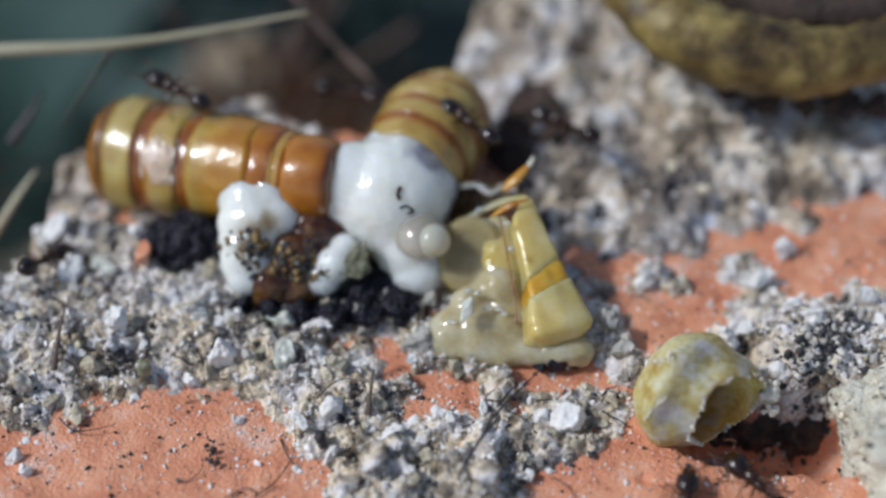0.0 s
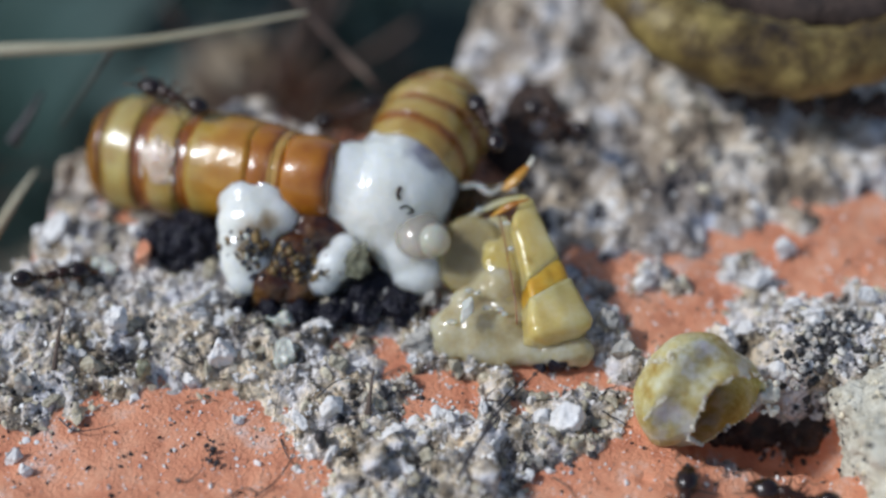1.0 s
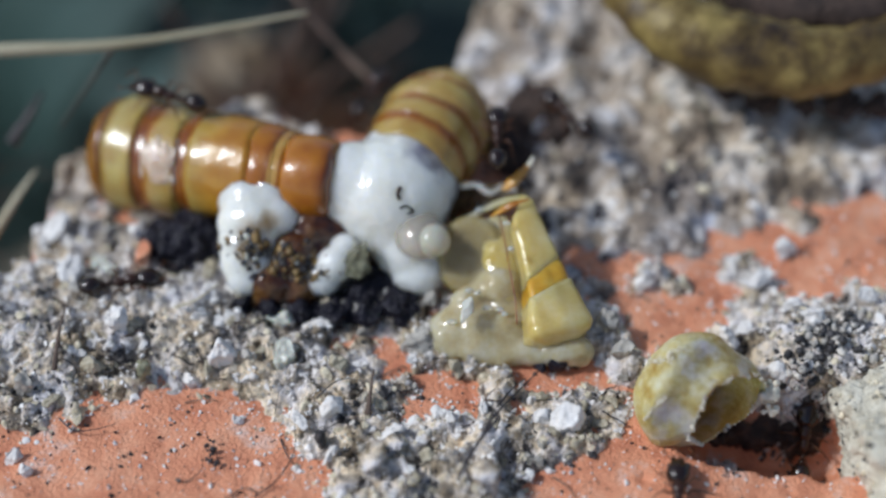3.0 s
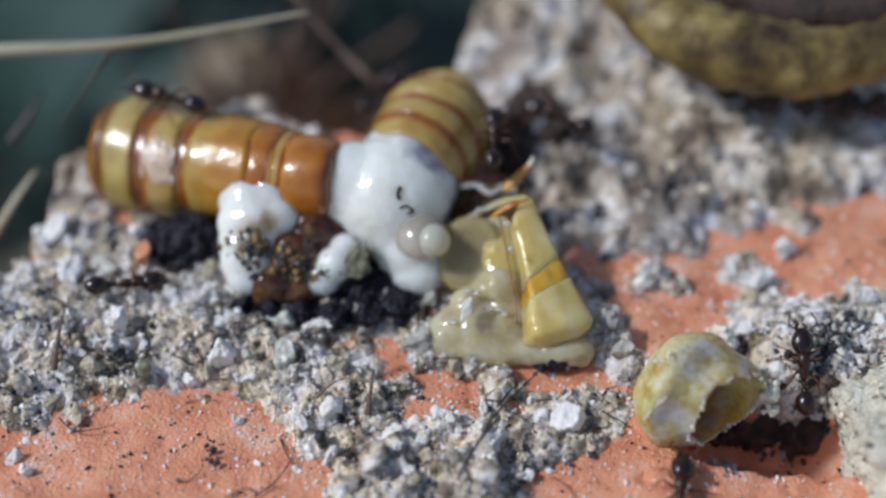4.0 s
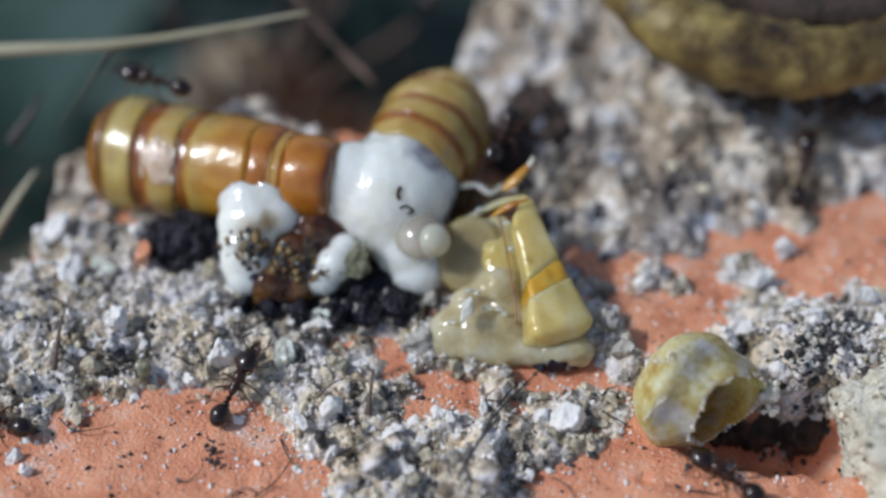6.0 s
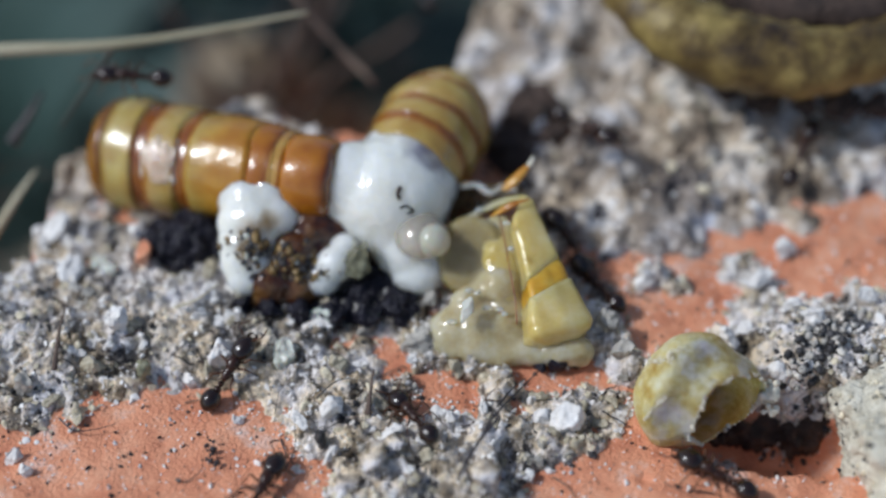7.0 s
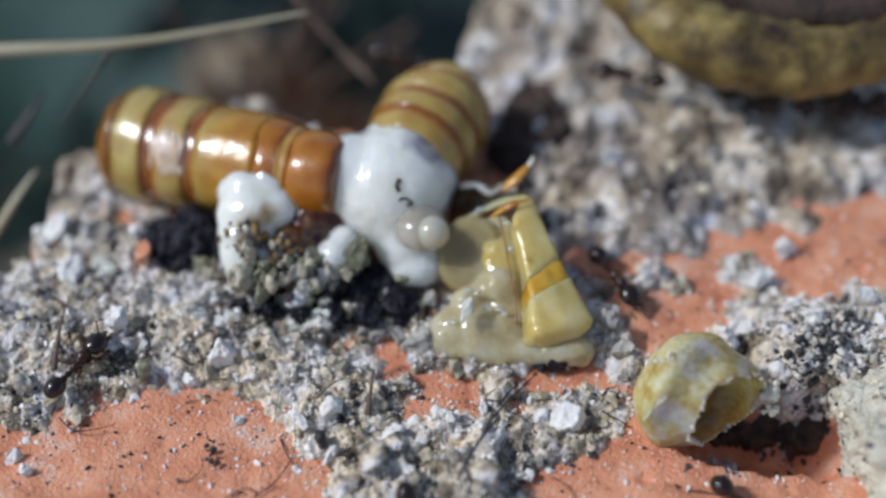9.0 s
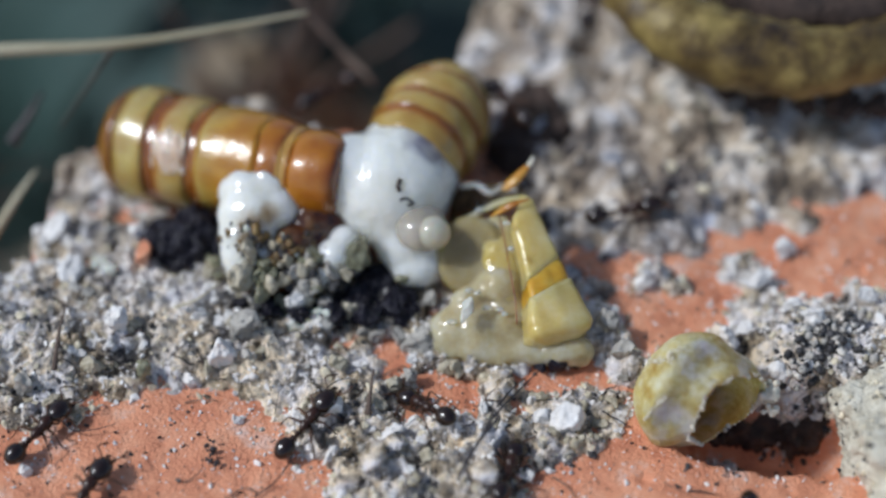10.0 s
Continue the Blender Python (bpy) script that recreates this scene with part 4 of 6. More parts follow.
# ---- the dry shell piece ----
def shell_piece():
    base = (10.22, -9.83, 0.00)
    ob = thing("dry_shell_piece", base, "dry yellow hollow shell piece with a crumbly rim", "shell piece", "pieces of the pupa")
    ax = Vector((0.720, -0.660, 0.170)).normalized()
    rot = ax.to_track_quat("Z", "Y").to_matrix().to_4x4()
    centre = Vector(local([(10.47, -8.95, 1.25)], base)[0])
    n, steps = 56, 22

    def bowl(thick):
        bm = bmesh.new()
        rings = []
        for i in range(steps + 1):
            t = i / steps
            ring = []
            for k in range(n):
                a = 2 * math.pi * k / n
                toward = max(0.0, (rot @ Vector((math.cos(a), math.sin(a), 0))).x)
                side = rot @ Vector((math.cos(a), math.sin(a), 0))
                lip = 0.45 * noise.noise(Vector((math.cos(a) * 1.7, math.sin(a) * 1.7, 4))) + 0.18 * noise.noise(Vector((math.cos(a) * 7, math.sin(a) * 7, 1))) \
                    + 0.9 * toward ** 3 + 0.45 * side.x + 0.35 * side.z
                z = -1.6 + (4.0 + lip) * t
                r = 2.8 * math.sqrt(max(0.0, 1 - max(0, 0.6 - t) ** 2 / 0.6 ** 2)) * (1 - 0.26 * max(0.0, (t - 0.4) / 0.6) ** 1.5) - thick
                r *= 1 + 0.13 * noise.noise(Vector((math.cos(a) * 1.3, math.sin(a) * 1.6, z * 0.8)))
                ring.append(bm.verts.new((max(0.02, r) * math.cos(a), max(0.02, r) * math.sin(a), z + thick * 2.5 * (1 - t))))
            rings.append(ring)
        return bm, rings

    bm, outer = bowl(0.0)
    for a, b in zip(outer, outer[1:]):
        for k in range(n):
            bm.faces.new((a[k], a[(k + 1) % n], b[(k + 1) % n], b[k]))
    bm2, inner = bowl(0.14)
    moved = [[bm.verts.new(v.co) for v in ring] for ring in inner]
    bm2.free()
    for a, b in zip(moved, moved[1:]):
        for k in range(n):
            bm.faces.new((a[k], b[k], b[(k + 1) % n], a[(k + 1) % n]))
    for k in range(n):
        bm.faces.new((outer[-1][k], outer[-1][(k + 1) % n], moved[-1][(k + 1) % n], moved[-1][k]))
    rim_pts = [rot @ ((outer[-1][k].co + moved[-1][k].co) * 0.5) + centre for k in range(n)]
    bmesh.ops.transform(bm, matrix=Matrix.Translation(centre) @ rot, verts=bm.verts)
    tree = BVHTree.FromBMesh(bm)
    part("shell", bm, CHAFF, ob)
    for i, marks in enumerate(([(8.37, -14.66, 6.00), (8.58, -14.04, 6.00), (8.98, -13.57, 6.00), (9.18, -13.35, 6.00)], [(8.51, -11.53, 6.00), (9.23, -11.24, 6.00), (9.84, -10.86, 6.00)], [(8.35, -10.52, 6.00), (8.98, -10.08, 6.00), (9.83, -9.69, 6.00), (10.42, -9.75, 6.00)])):
        bm = bmesh.new()
        rnd = random.Random(40 + i)
        for q in spline(local(marks, base), 6):
            hit = tree.ray_cast(Vector(q), Vector((0.08, 0.643, -0.766)).normalized())[0]
            if hit is not None:
                for _ in range(3 if i else 1):
                    rock(bm, hit + Vector([rnd.gauss(0, 0.13 if i else 0.03) for _ in range(3)]), rnd.uniform(0.06, 0.12), rnd.randrange(999), 1, 5)
        part("flake", bm, CHAFF_RIM, ob, "dry white flaking skin")
    bm = bmesh.new()
    for i, p in enumerate(rim_pts):
        if noise.noise(p * 0.9) > -0.1:
            rock(bm, p, max(0.06, 0.11 + 0.16 * noise.noise(p * 2.3)), i, 2, 7)
    part("rim", bm, CHAFF_RIM, ob, "crumbly pale rim")
    tip = max(rim_pts, key=lambda p: p.x - 0.3 * p.y)
    rnd = random.Random(8)
    for shift, size in (((0.15, 0.1, 0.15), 0.46), ((0.28, -0.45, -0.25), 0.34)):
        bm = bmesh.new()
        for i in range(12):
            ball(bm, tip + Vector(shift) + Vector([rnd.gauss(0, size * 0.45) for _ in range(3)]), rnd.uniform(0.3, 0.6) * size, 10)
        part("crumb", fused(bm, 0.05, 2, 0.06, 4.0), CHAFF_RIM, ob, "pale crumb stuck to the rim")
    return ob


shell = shell_piece()


# ---- stones and the curled piece behind ----
def big_lump():
    bm = bmesh.new()
    rock(bm, (0, 0, 1.0), 4.3, 5, 6, 2, (1, 1.25, 0.75), Euler((0, 0, 0.2)))
    bm.normal_update()
    for v in bm.verts:
        v.co += v.normal * (0.35 * noise.fractal(v.co * 0.7, 0.6, 2.1, 7))
    bm.normal_update()
    for v in bm.verts:
        v.co += v.normal * (0.09 * noise.noise(v.co * 3.0) + 0.07 * noise.noise(v.co * 6.5))
    lump = solid("mortar_lump", bm, LUMP, (21.10, -13.20, -0.90), "pale speckled lump of mortar at the crevice", "mortar lump")
    vs = [(lump.matrix_basis @ v.co) / MM for v in lump.data.vertices]
    tree = BVHTree.FromPolygons(vs, [list(p.vertices) for p in lump.data.polygons])
    rnd = random.Random(3)
    for name, mat, count in (("sand_grain", STONE_TAN, 520), ("dark_sand_grain", STONE_DARK, 170)):
        bm = bmesh.new()
        for i in range(count):
            start = Vector((lump.location.x / MM + rnd.uniform(-6, 3), lump.location.y / MM + rnd.uniform(-7, 7), 12))
            hit = tree.ray_cast(start - Vector((3, 6, 0)), Vector((rnd.uniform(0, 0.4), rnd.uniform(0.2, 0.7), -0.8)).normalized())[0]
            if hit is not None:
                rock(bm, hit - Vector(lump.location) / MM, min(0.22, 0.05 + rnd.expovariate(17)), 3000 + i, 1, 5)
        part(name, bm, mat, lump, "embedded sand grains")["kind"] = "stuff"


big_lump()


def curled_piece():
    base = (15.88, 8.04, 4.00)
    ob = thing("dried_larva_skin", base, "curled olive-brown dried larva skin on the mortar", "larva skin")
    pts = local(spline([(8.00, 12.00, 8.20), (9.80, 9.60, 7.20), (12.10, 8.00, 6.60), (14.90, 7.05, 6.20), (18.00, 6.70, 6.10), (21.50, 7.60, 6.20), (24.70, 9.30, 6.60)], 8), base)
    bm = bmesh.new()
    k = len(pts) - 1
    tube(bm, pts, [1.2 + 0.7 * math.sin(math.pi * min(1.0, i / k * 1.1)) + 0.05 * math.sin(i * 1.55) for i in range(k + 1)], 20, 1.0, 0.15)
    part("skin", bm, OLIVE, ob)
    bm = bmesh.new()
    pts = local(spline([(13.60, 12.30, 7.20), (16.60, 10.30, 6.60), (19.95, 9.75, 6.60), (23.68, 11.00, 6.60)], 8), base)
    tube(bm, pts, 1.5, 16, 1.0, 0.2)
    part("inner_fold", bm, SHADE_AND_FOLD, ob, "dark brown inner fold")
    return ob


curled_piece()


# ---- rubble ----
def rubble():
    rnd = random.Random(4)
    kinds = [("white", STONE_WHITE, 0.48), ("tan", STONE_TAN, 0.30), ("grey", STONE_GREY, 0.12), ("dark", STONE_DARK, 0.10)]
    packs = {k[0]: ([], []) for k in kinds}
    proto = []
    for i in range(28):
        bm = bmesh.new()
        rock(bm, (0, 0, 0), 1.15, 300 + i, 1 if i >= 14 else 2, 9, (1, 1, 0.35 + 0.04 * (i % 14)))
        bm.verts.index_update()
        proto.append(([v.co.copy() for v in bm.verts], [[v.index for v in f.verts] for f in bm.faces]))
        bm.free()

    shared, singles = {}, []

    def single(kind, k, m):
        """A larger grain as a piece of the crust; alike ones share their mesh."""
        if (kind, k) not in shared:
            me = bpy.data.meshes.new("grain")
            me.from_pydata([p * MM for p in proto[k][0]], [], proto[k][1])
            me.materials.append(dict((n, mt) for n, mt, _ in kinds)[kind])
            shared[kind, k] = me
        ob = new("grain", shared[kind, k])
        ob.parent = SETTING["crust"]
        ob.matrix_basis = m
        singles.append(ob)

    def put(kind, x, y, z, r):
        vs, fs = packs[kind]
        k = rnd.randrange(14) + (14 if r < 0.15 else 0)
        pv, pf = proto[k]
        turn = Euler((rnd.uniform(0, 6), rnd.uniform(0, 6), rnd.uniform(0, 6)))
        if r > 0.24 and len(singles) < 290 and y < 3:
            single(kind, k, Matrix.LocRotScale((x * MM, y * MM, z * MM), turn, (r, r, r)))
            return
        rot = turn.to_matrix() * (r * MM)
        o = Vector((x * MM, y * MM, z * MM))
        n = len(vs)
        vs.extend((rot @ p + o)[:] for p in pv)
        fs.extend([[n + a for a in f] for f in pf])

    made = 0
    while made < 9500:
        x, y = rnd.uniform(-26, 28), rnd.uniform(-17, 16)
        b, c = brick_z(x, y), crust_z(x, y)
        if c > b - 0.05 and b > -1.2 - groove(x, y):
            r = min(0.42, 0.035 + rnd.expovariate(19))
            pick = 0.8 * rnd.random() + 0.1 + 0.75 * noise.noise(Vector((x * 0.4, y * 0.4, 9)))
            acc = 0
            for name, _, share in kinds:
                acc += share
                if pick < acc:
                    break
            put(name, x, y, max(b, c) - r * 0.05, r)
            made += 1
    for _ in range(7500):
        x, y = rnd.uniform(-24, 26), rnd.uniform(-15, 12)
        b = brick_z(x, y)
        if crust_z(x, y) < b and mortar_z(x, y) < b and b > -1:
            r = min(0.22, 0.03 + rnd.expovariate(30))
            put("white" if rnd.random() < 0.62 else "dark", x, y, b + r * 0.3, r)
    for _ in range(16000):
        x, y = rnd.uniform(-22, 24), rnd.uniform(-15, 8)
        b = brick_z(x, y)
        if -0.45 < crust_z(x, y) - b < 0 and b > -0.6 and noise.noise(Vector((x * 0.7, y * 0.7, 2))) > -0.05:
            r = min(0.25, 0.03 + rnd.expovariate(20))
            put("white" if rnd.random() < 0.75 else "tan", x, y, b + r * 0.3, r)
    for _ in range(900):
        x, y = rnd.uniform(-16, 28), rnd.uniform(2, 26)
        m = mortar_z(x, y)
        if m > brick_z(x, y) and fall(x, y) < 0.6:
            r = min(0.4, 0.08 + rnd.expovariate(9))
            put(rnd.choice(("white", "tan", "tan", "grey")), x, y, m + r * 0.2, r)
    for name, mat, _ in kinds:
        me = bpy.data.meshes.new(name + "_grit")
        me.from_pydata(packs[name][0], [], packs[name][1])
        me.materials.append(mat)
        ob = new(name + "_grit", me)
        tagged(ob, "loose %s grit scattered over the crust and brick" % name, "grit", kind="stuff")


rubble()


def lime_flakes():
    """Broken flat flakes of lime and sandy lumps that lie in the crust, as pieces of it."""
    rnd = random.Random(21)
    made = []
    for k, mat in enumerate((STONE_WHITE, STONE_WHITE, STONE_WHITE, STONE_TAN, STONE_TAN, STONE_GREY)):
        bm = bmesh.new()
        rock(bm, (0, 0, 0), 1.0, 1200 + k, 4, 7, (1.0, 0.75, 0.4 if k < 3 else 0.6), Euler((0, 0, 0)))
        bm.normal_update()
        for v in bm.verts:
            v.co += v.normal * 0.22 * noise.fractal(v.co * 2.0 + Vector((k * 7, 0, 0)), 0.7, 2.1, 5)
        made.append(finish(bm, "flake", mat))
    left = 150
    while left:
        x, y = rnd.uniform(-21, 20), rnd.uniform(-14.5, 1.5)
        c = crust_z(x, y)
        if c < brick_z(x, y) + 0.02 or fall(x, y) > 0.2:
            continue
        edge = 1.0 if c < brick_z(x, y) + 0.45 else 0.45
        if rnd.random() > edge:
            continue
        white = noise.noise(Vector((x * 0.4, y * 0.4, 9))) < 0.12
        ob = new("flake", made[rnd.randrange(3) if white else 3 + rnd.randrange(3)])
        ob.parent = SETTING["crust"]
        r = min(0.85 if white else 0.5, 0.28 + rnd.expovariate(6))
        turn = Euler((rnd.gauss(0, 0.35), rnd.gauss(0, 0.35), rnd.uniform(0, 6.3)))
        ob.matrix_basis = Matrix.LocRotScale((x * MM, y * MM, (c + 0.10 * r) * MM), turn, (r, r, r))
        left -= 1


lime_flakes()


def pebble(p, r, mat, label, seed, squash=(1, 1, 0.75), name="grain", category="grain", group="grains on the crust", bury=0.35):
    bm = bmesh.new()
    rock(bm, (0, 0, 0), r, seed, 4, 11, squash)
    bm.normal_update()
    for v in bm.verts:
        v.co += v.normal * r * 0.17 * noise.fractal(v.co * (1.8 / r) + Vector((seed, 0, 0)), 0.75, 2.1, 5)
    x, y = p[0], p[1]
    z = p[2] if len(p) > 2 else ground(x, y) + r * squash[2] * (1 - bury)
    return solid(name, bm, mat, (x, y, z), label, category, group)


pebble((-1.14, -6.11), 0.95, STONE_GREY, "pale grey angular stone beside the husk", 40)
pebble((-0.71, -3.56), 0.6, STONE_GREY, "small grey stone beside the husk", 41)
pebble((0.66, -7.47), 0.65, STONE_TAN, "cream angular grain under the husk", 42)
pebble((-14.80, -5.68), 0.85, STONE_WHITE, "bright white flaky grain on the crust", 43)
pebble((-9.81, -6.98), 0.85, STONE_WHITE, "white angular grain at the crust's edge", 44)
pebble((-15.73, -7.69), 0.65, STONE_TAN, "tan angular grain at the crust's edge", 45)
pebble((-13.55, -7.85), 0.6, STONE_OLIVE, "olive grain at the crust's edge", 46)
pebble((-11.42, -7.94), 0.5, STONE_WHITE, "white grain on the brick", 47)
pebble((-18.73, -8.69), 0.7, STONE_GREY, "bluish grey grain in the crust", 48)
pebble((-16.08, -1.75), 0.7, STONE_GLASSY, "clear glassy grain in the crust", 49)
pebble((-11.06, -2.01), 0.5, STONE_TAN, "yellow grain under the pupa", 50)
pebble((-18.73, -11.89), 0.45, STONE_WHITE, "white lime crumb on the brick", 51)
pebble((-18.12, -12.62), 0.4, STONE_WHITE, "white lime crumb on the brick", 52)
pebble((16.44, -0.38), 0.75, STONE_WHITE, "white grain on the brick", 53)
pebble((9.53, -1.87), 0.35, STONE_WHITE, "small white grain on the brick", 54)
pebble((7.79, 0.50), 0.2, STONE_WHITE, "tiny white fluff crumb on the brick", 55)
pebble((-4.68, -7.69), 0.6, STONE_TAN, "tan grain in the crust", 56)
pebble((-4.83, -9.91), 0.7, STONE_WHITE, "white flat grain in the crust", 57)
pebble((-0.59, -12.35), 0.5, STONE_TAN, "yellowish grain in the crust", 58)
pebble((5.35, -10.51), 0.9, STONE_WHITE, "white crumbly lump at the crust's end", 59)
pebble((4.37, -10.29), 0.6, STONE_WHITE, "white crumbly lump at the crust's end", 60)
pebble((2.67, -8.93), 0.6, CRUST, "grey speckled grain by the husk", 61)
pebble((1.59, -13.54), 0.9, CRUST, "grey speckled lump in the crust", 62)
pebble((7.41, -5.37), 0.7, STONE_GREY, "pale stone beside the husk", 63)
pebble((8.08, -7.06), 0.7, STONE_GREY, "pale stone beside the shell piece", 64)
pebble((17.00, -5.46), 0.7, STONE_WHITE, "white grain on the crust", 65)
pebble((15.11, -8.00), 0.6, STONE_WHITE, "white grain by the shell piece", 66)
pebble((13.04, -6.10), 0.6, STONE_WHITE, "white grain by the shell piece", 67)
pebble((-9.12, -10.03), 0.3, STONE_WHITE, "white crumb on the brick", 68)
pebble((-14.68, 0.19), 0.6, STONE_WHITE, "white grain beside the pupa", 69)
pebble((-3.01, -12.84), 0.8, CRUST, "grey lump in the crust", 70)
pebble((-4.20, -13.63), 0.7, CRUST, "grey lump in the crust", 71)
pebble((-2.06, -11.85), 0.6, CRUST, "grey lump in the crust", 72)
pebble((-5.28, -11.65), 0.5, STONE_DARK, "black grain on the brick", 73)
bm = bmesh.new()
rock(bm, (0, 0, 0), 0.75, 71, 3, 7, (0.9, 0.7, 1.2))
solid("brick_chip", bm, BRICK, (-14.06, -1.23, 1.30), "reddish brick chip standing in the crust", "brick chip")
for i, (p, r) in enumerate((((5.16, -7.00, 0.60), 0.75), ((6.06, -7.01, 0.40), 0.4), ((4.38, -7.33, 0.40), 0.4))):
    bm = bmesh.new()
    rock(bm, (0, 0, 0), r, 500 + i, 2, 5)
    solid("soil_clod", bm, WET_SOIL, p, "black soil clod under the husk", "soil clod", "soil clods")


def wet_soil():
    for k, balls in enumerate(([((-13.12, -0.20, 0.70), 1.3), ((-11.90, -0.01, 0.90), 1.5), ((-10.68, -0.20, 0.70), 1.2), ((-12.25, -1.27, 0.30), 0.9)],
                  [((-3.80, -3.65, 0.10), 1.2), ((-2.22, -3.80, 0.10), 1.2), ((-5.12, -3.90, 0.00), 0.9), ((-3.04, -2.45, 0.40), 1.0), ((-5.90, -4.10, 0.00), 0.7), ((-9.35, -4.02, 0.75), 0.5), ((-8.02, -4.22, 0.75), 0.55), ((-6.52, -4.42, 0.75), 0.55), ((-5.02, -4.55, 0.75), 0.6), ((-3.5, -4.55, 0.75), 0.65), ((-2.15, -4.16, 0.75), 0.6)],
                  # shade as dark lumps: right of the thorax piece, then the shell's groove
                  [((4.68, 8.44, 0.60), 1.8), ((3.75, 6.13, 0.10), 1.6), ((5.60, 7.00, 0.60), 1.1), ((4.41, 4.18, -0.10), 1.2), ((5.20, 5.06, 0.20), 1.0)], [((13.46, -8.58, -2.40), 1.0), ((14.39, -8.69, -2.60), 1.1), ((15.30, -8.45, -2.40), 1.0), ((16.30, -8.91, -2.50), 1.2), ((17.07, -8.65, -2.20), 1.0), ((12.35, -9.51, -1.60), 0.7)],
                  # dark strip added for the shade beneath the larva skin
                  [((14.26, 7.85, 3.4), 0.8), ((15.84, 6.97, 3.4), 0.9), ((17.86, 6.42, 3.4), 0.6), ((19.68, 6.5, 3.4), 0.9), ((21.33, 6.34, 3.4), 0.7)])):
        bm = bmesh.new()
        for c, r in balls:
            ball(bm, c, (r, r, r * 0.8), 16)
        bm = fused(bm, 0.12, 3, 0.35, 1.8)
        # first two groups are soil, the others shade built as dark lumps
        solid("wet_soil", bm, SHADE_AND_FOLD if k >= 2 else WET_SOIL, (0, 0, 0), "dark brown lumps put in as shade behind the thorax, in the groove and under the larva skin" if k > 1 else "wet black soil in the hollow under the pupa", "soil", kind="stuff")


wet_soil()


# ---- fibres, hairs, straws, leaves ----
def fibre(name, points, r, mat, label, category, steps=8, n=5, taper=True, group=""):
    base = points[0]
    pts = local(spline(points, steps), base)
    k = len(pts) - 1
    bm = bmesh.new()
    tube(bm, pts, [r * ((1 - 0.75 * (i / k)) if taper else 1) * (1 if r < 0.09 else 1 + (0.06 if mat is STRAW else 0.35) * noise.noise(Vector((i * 0.7, r * 50, 0)))) for i in range(k + 1)],
         n if r < 0.15 else 8, 1.0, 0.0 if r < 0.15 or mat is STRAW else 0.35)
    return solid(name, bm, mat, base, label, category, group)


def litter():
    """Fine roots and plant fibres lying over the crust."""
    rnd = random.Random(55)
    for name, mat, count in (("dark_litter", HAIR, 110), ("pale_litter", BARK, 90)):
        bm = bmesh.new()
        made = 0
        while made < count:
            x, y = rnd.uniform(-24, 24), rnd.uniform(-15, 9)
            if crust_z(x, y) < brick_z(x, y) - 0.1 and rnd.random() < 0.85:
                continue
            a, turn, step = rnd.uniform(0, 6.3), rnd.gauss(0, 0.35), rnd.uniform(0.08, 0.3)
            pts = []
            for k in range(7):
                pts.append((x, y, ground(x, y) + 0.06 + 0.12 * math.sin(k * 0.5)))
                x, y, a = x + step * math.cos(a), y + step * math.sin(a), a + turn
            r = rnd.uniform(0.02, 0.06)
            tube(bm, pts, [r * (1 - 0.09 * k) for k in range(7)], 4)
            made += 1
        solid(name, bm, mat, (0, 0, 0), "fine %s plant fibres strewn over the crust" % name.split("_")[0], "litter", kind="stuff")


litter()
fibre("hair", [(8.13, 0.09, 1.40), (8.66, -0.27, 1.20), (8.96, -0.90, 1.20), (9.23, -0.61, 1.40), (9.84, -0.49, 1.30), (10.91, -0.98, 1.00), (12.25, -1.27, 0.80), (13.68, -1.78, 0.70)], 0.05, HAIR, "long fine dark hair on the brick", "hair")
fibre("hair", [(-17.02, -10.03, 0.30), (-16.29, -10.69, 0.30), (-15.31, -10.63, 0.30), (-14.45, -10.40, 0.40)], 0.045, HAIR, "curled fine hair on the brick", "hair")
fibre("hair", [(-8.07, -14.10, 0.30), (-7.16, -13.25, 0.30), (-6.50, -11.88, 0.40), (-6.49, -10.67, 0.80)], 0.045, HAIR, "curved fine hair on the brick", "hair")
fibre("hair", [(-5.56, -9.73, 1.40), (-4.81, -9.27, 1.90), (-4.19, -9.10, 2.00), (-3.58, -9.11, 1.80)], 0.05, HAIR, "fine dark hair on the crust", "hair")
fibre("hair", [(-14.11, -7.79, 0.60), (-15.25, -8.95, 0.50), (-16.36, -10.10, 0.40)], 0.03, HAIR, "fine hair on the brick", "hair")
fibre("rootlet", [(0.62, -14.07, 1.60), (1.10, -13.07, 1.80), (1.84, -11.91, 2.00), (2.46, -11.20, 2.10)], 0.08, HAIR, "black rootlet on the crust", "rootlet", taper=False)
fibre("rootlet", [(1.72, -11.91, 2.00), (2.34, -11.03, 2.20), (3.37, -9.56, 1.80), (4.30, -8.21, 1.40)], 0.07, HAIR, "black rootlet on the crust", "rootlet")
fibre("rootlet", [(2.36, -10.46, 1.80), (3.00, -9.49, 1.70), (3.66, -8.67, 1.40)], 0.06, HAIR, "black rootlet on the crust", "rootlet")
fibre("twig", [(-17.32, -8.21, 1.40), (-17.30, -7.33, 1.70), (-17.30, -6.14, 1.80), (-17.19, -4.85, 1.80)], 0.14, BARK, "short dark woody splinter on the crust", "twig")
fibre("twig", [(-3.27, -10.43, 1.10), (-3.21, -9.51, 1.30), (-3.10, -8.13, 1.30)], 0.15, BARK, "short grey woody splinter on the crust", "twig")
bm = bmesh.new()
for i in range(16):
    q = random.Random(200 + i)
    rock(bm, (0.35 * i / 8 + q.gauss(0, 0.12), -1.5 * i / 16 + q.gauss(0, 0.1), q.uniform(0, 0.15)), q.uniform(0.08, 0.2), 200 + i, 1, 5)
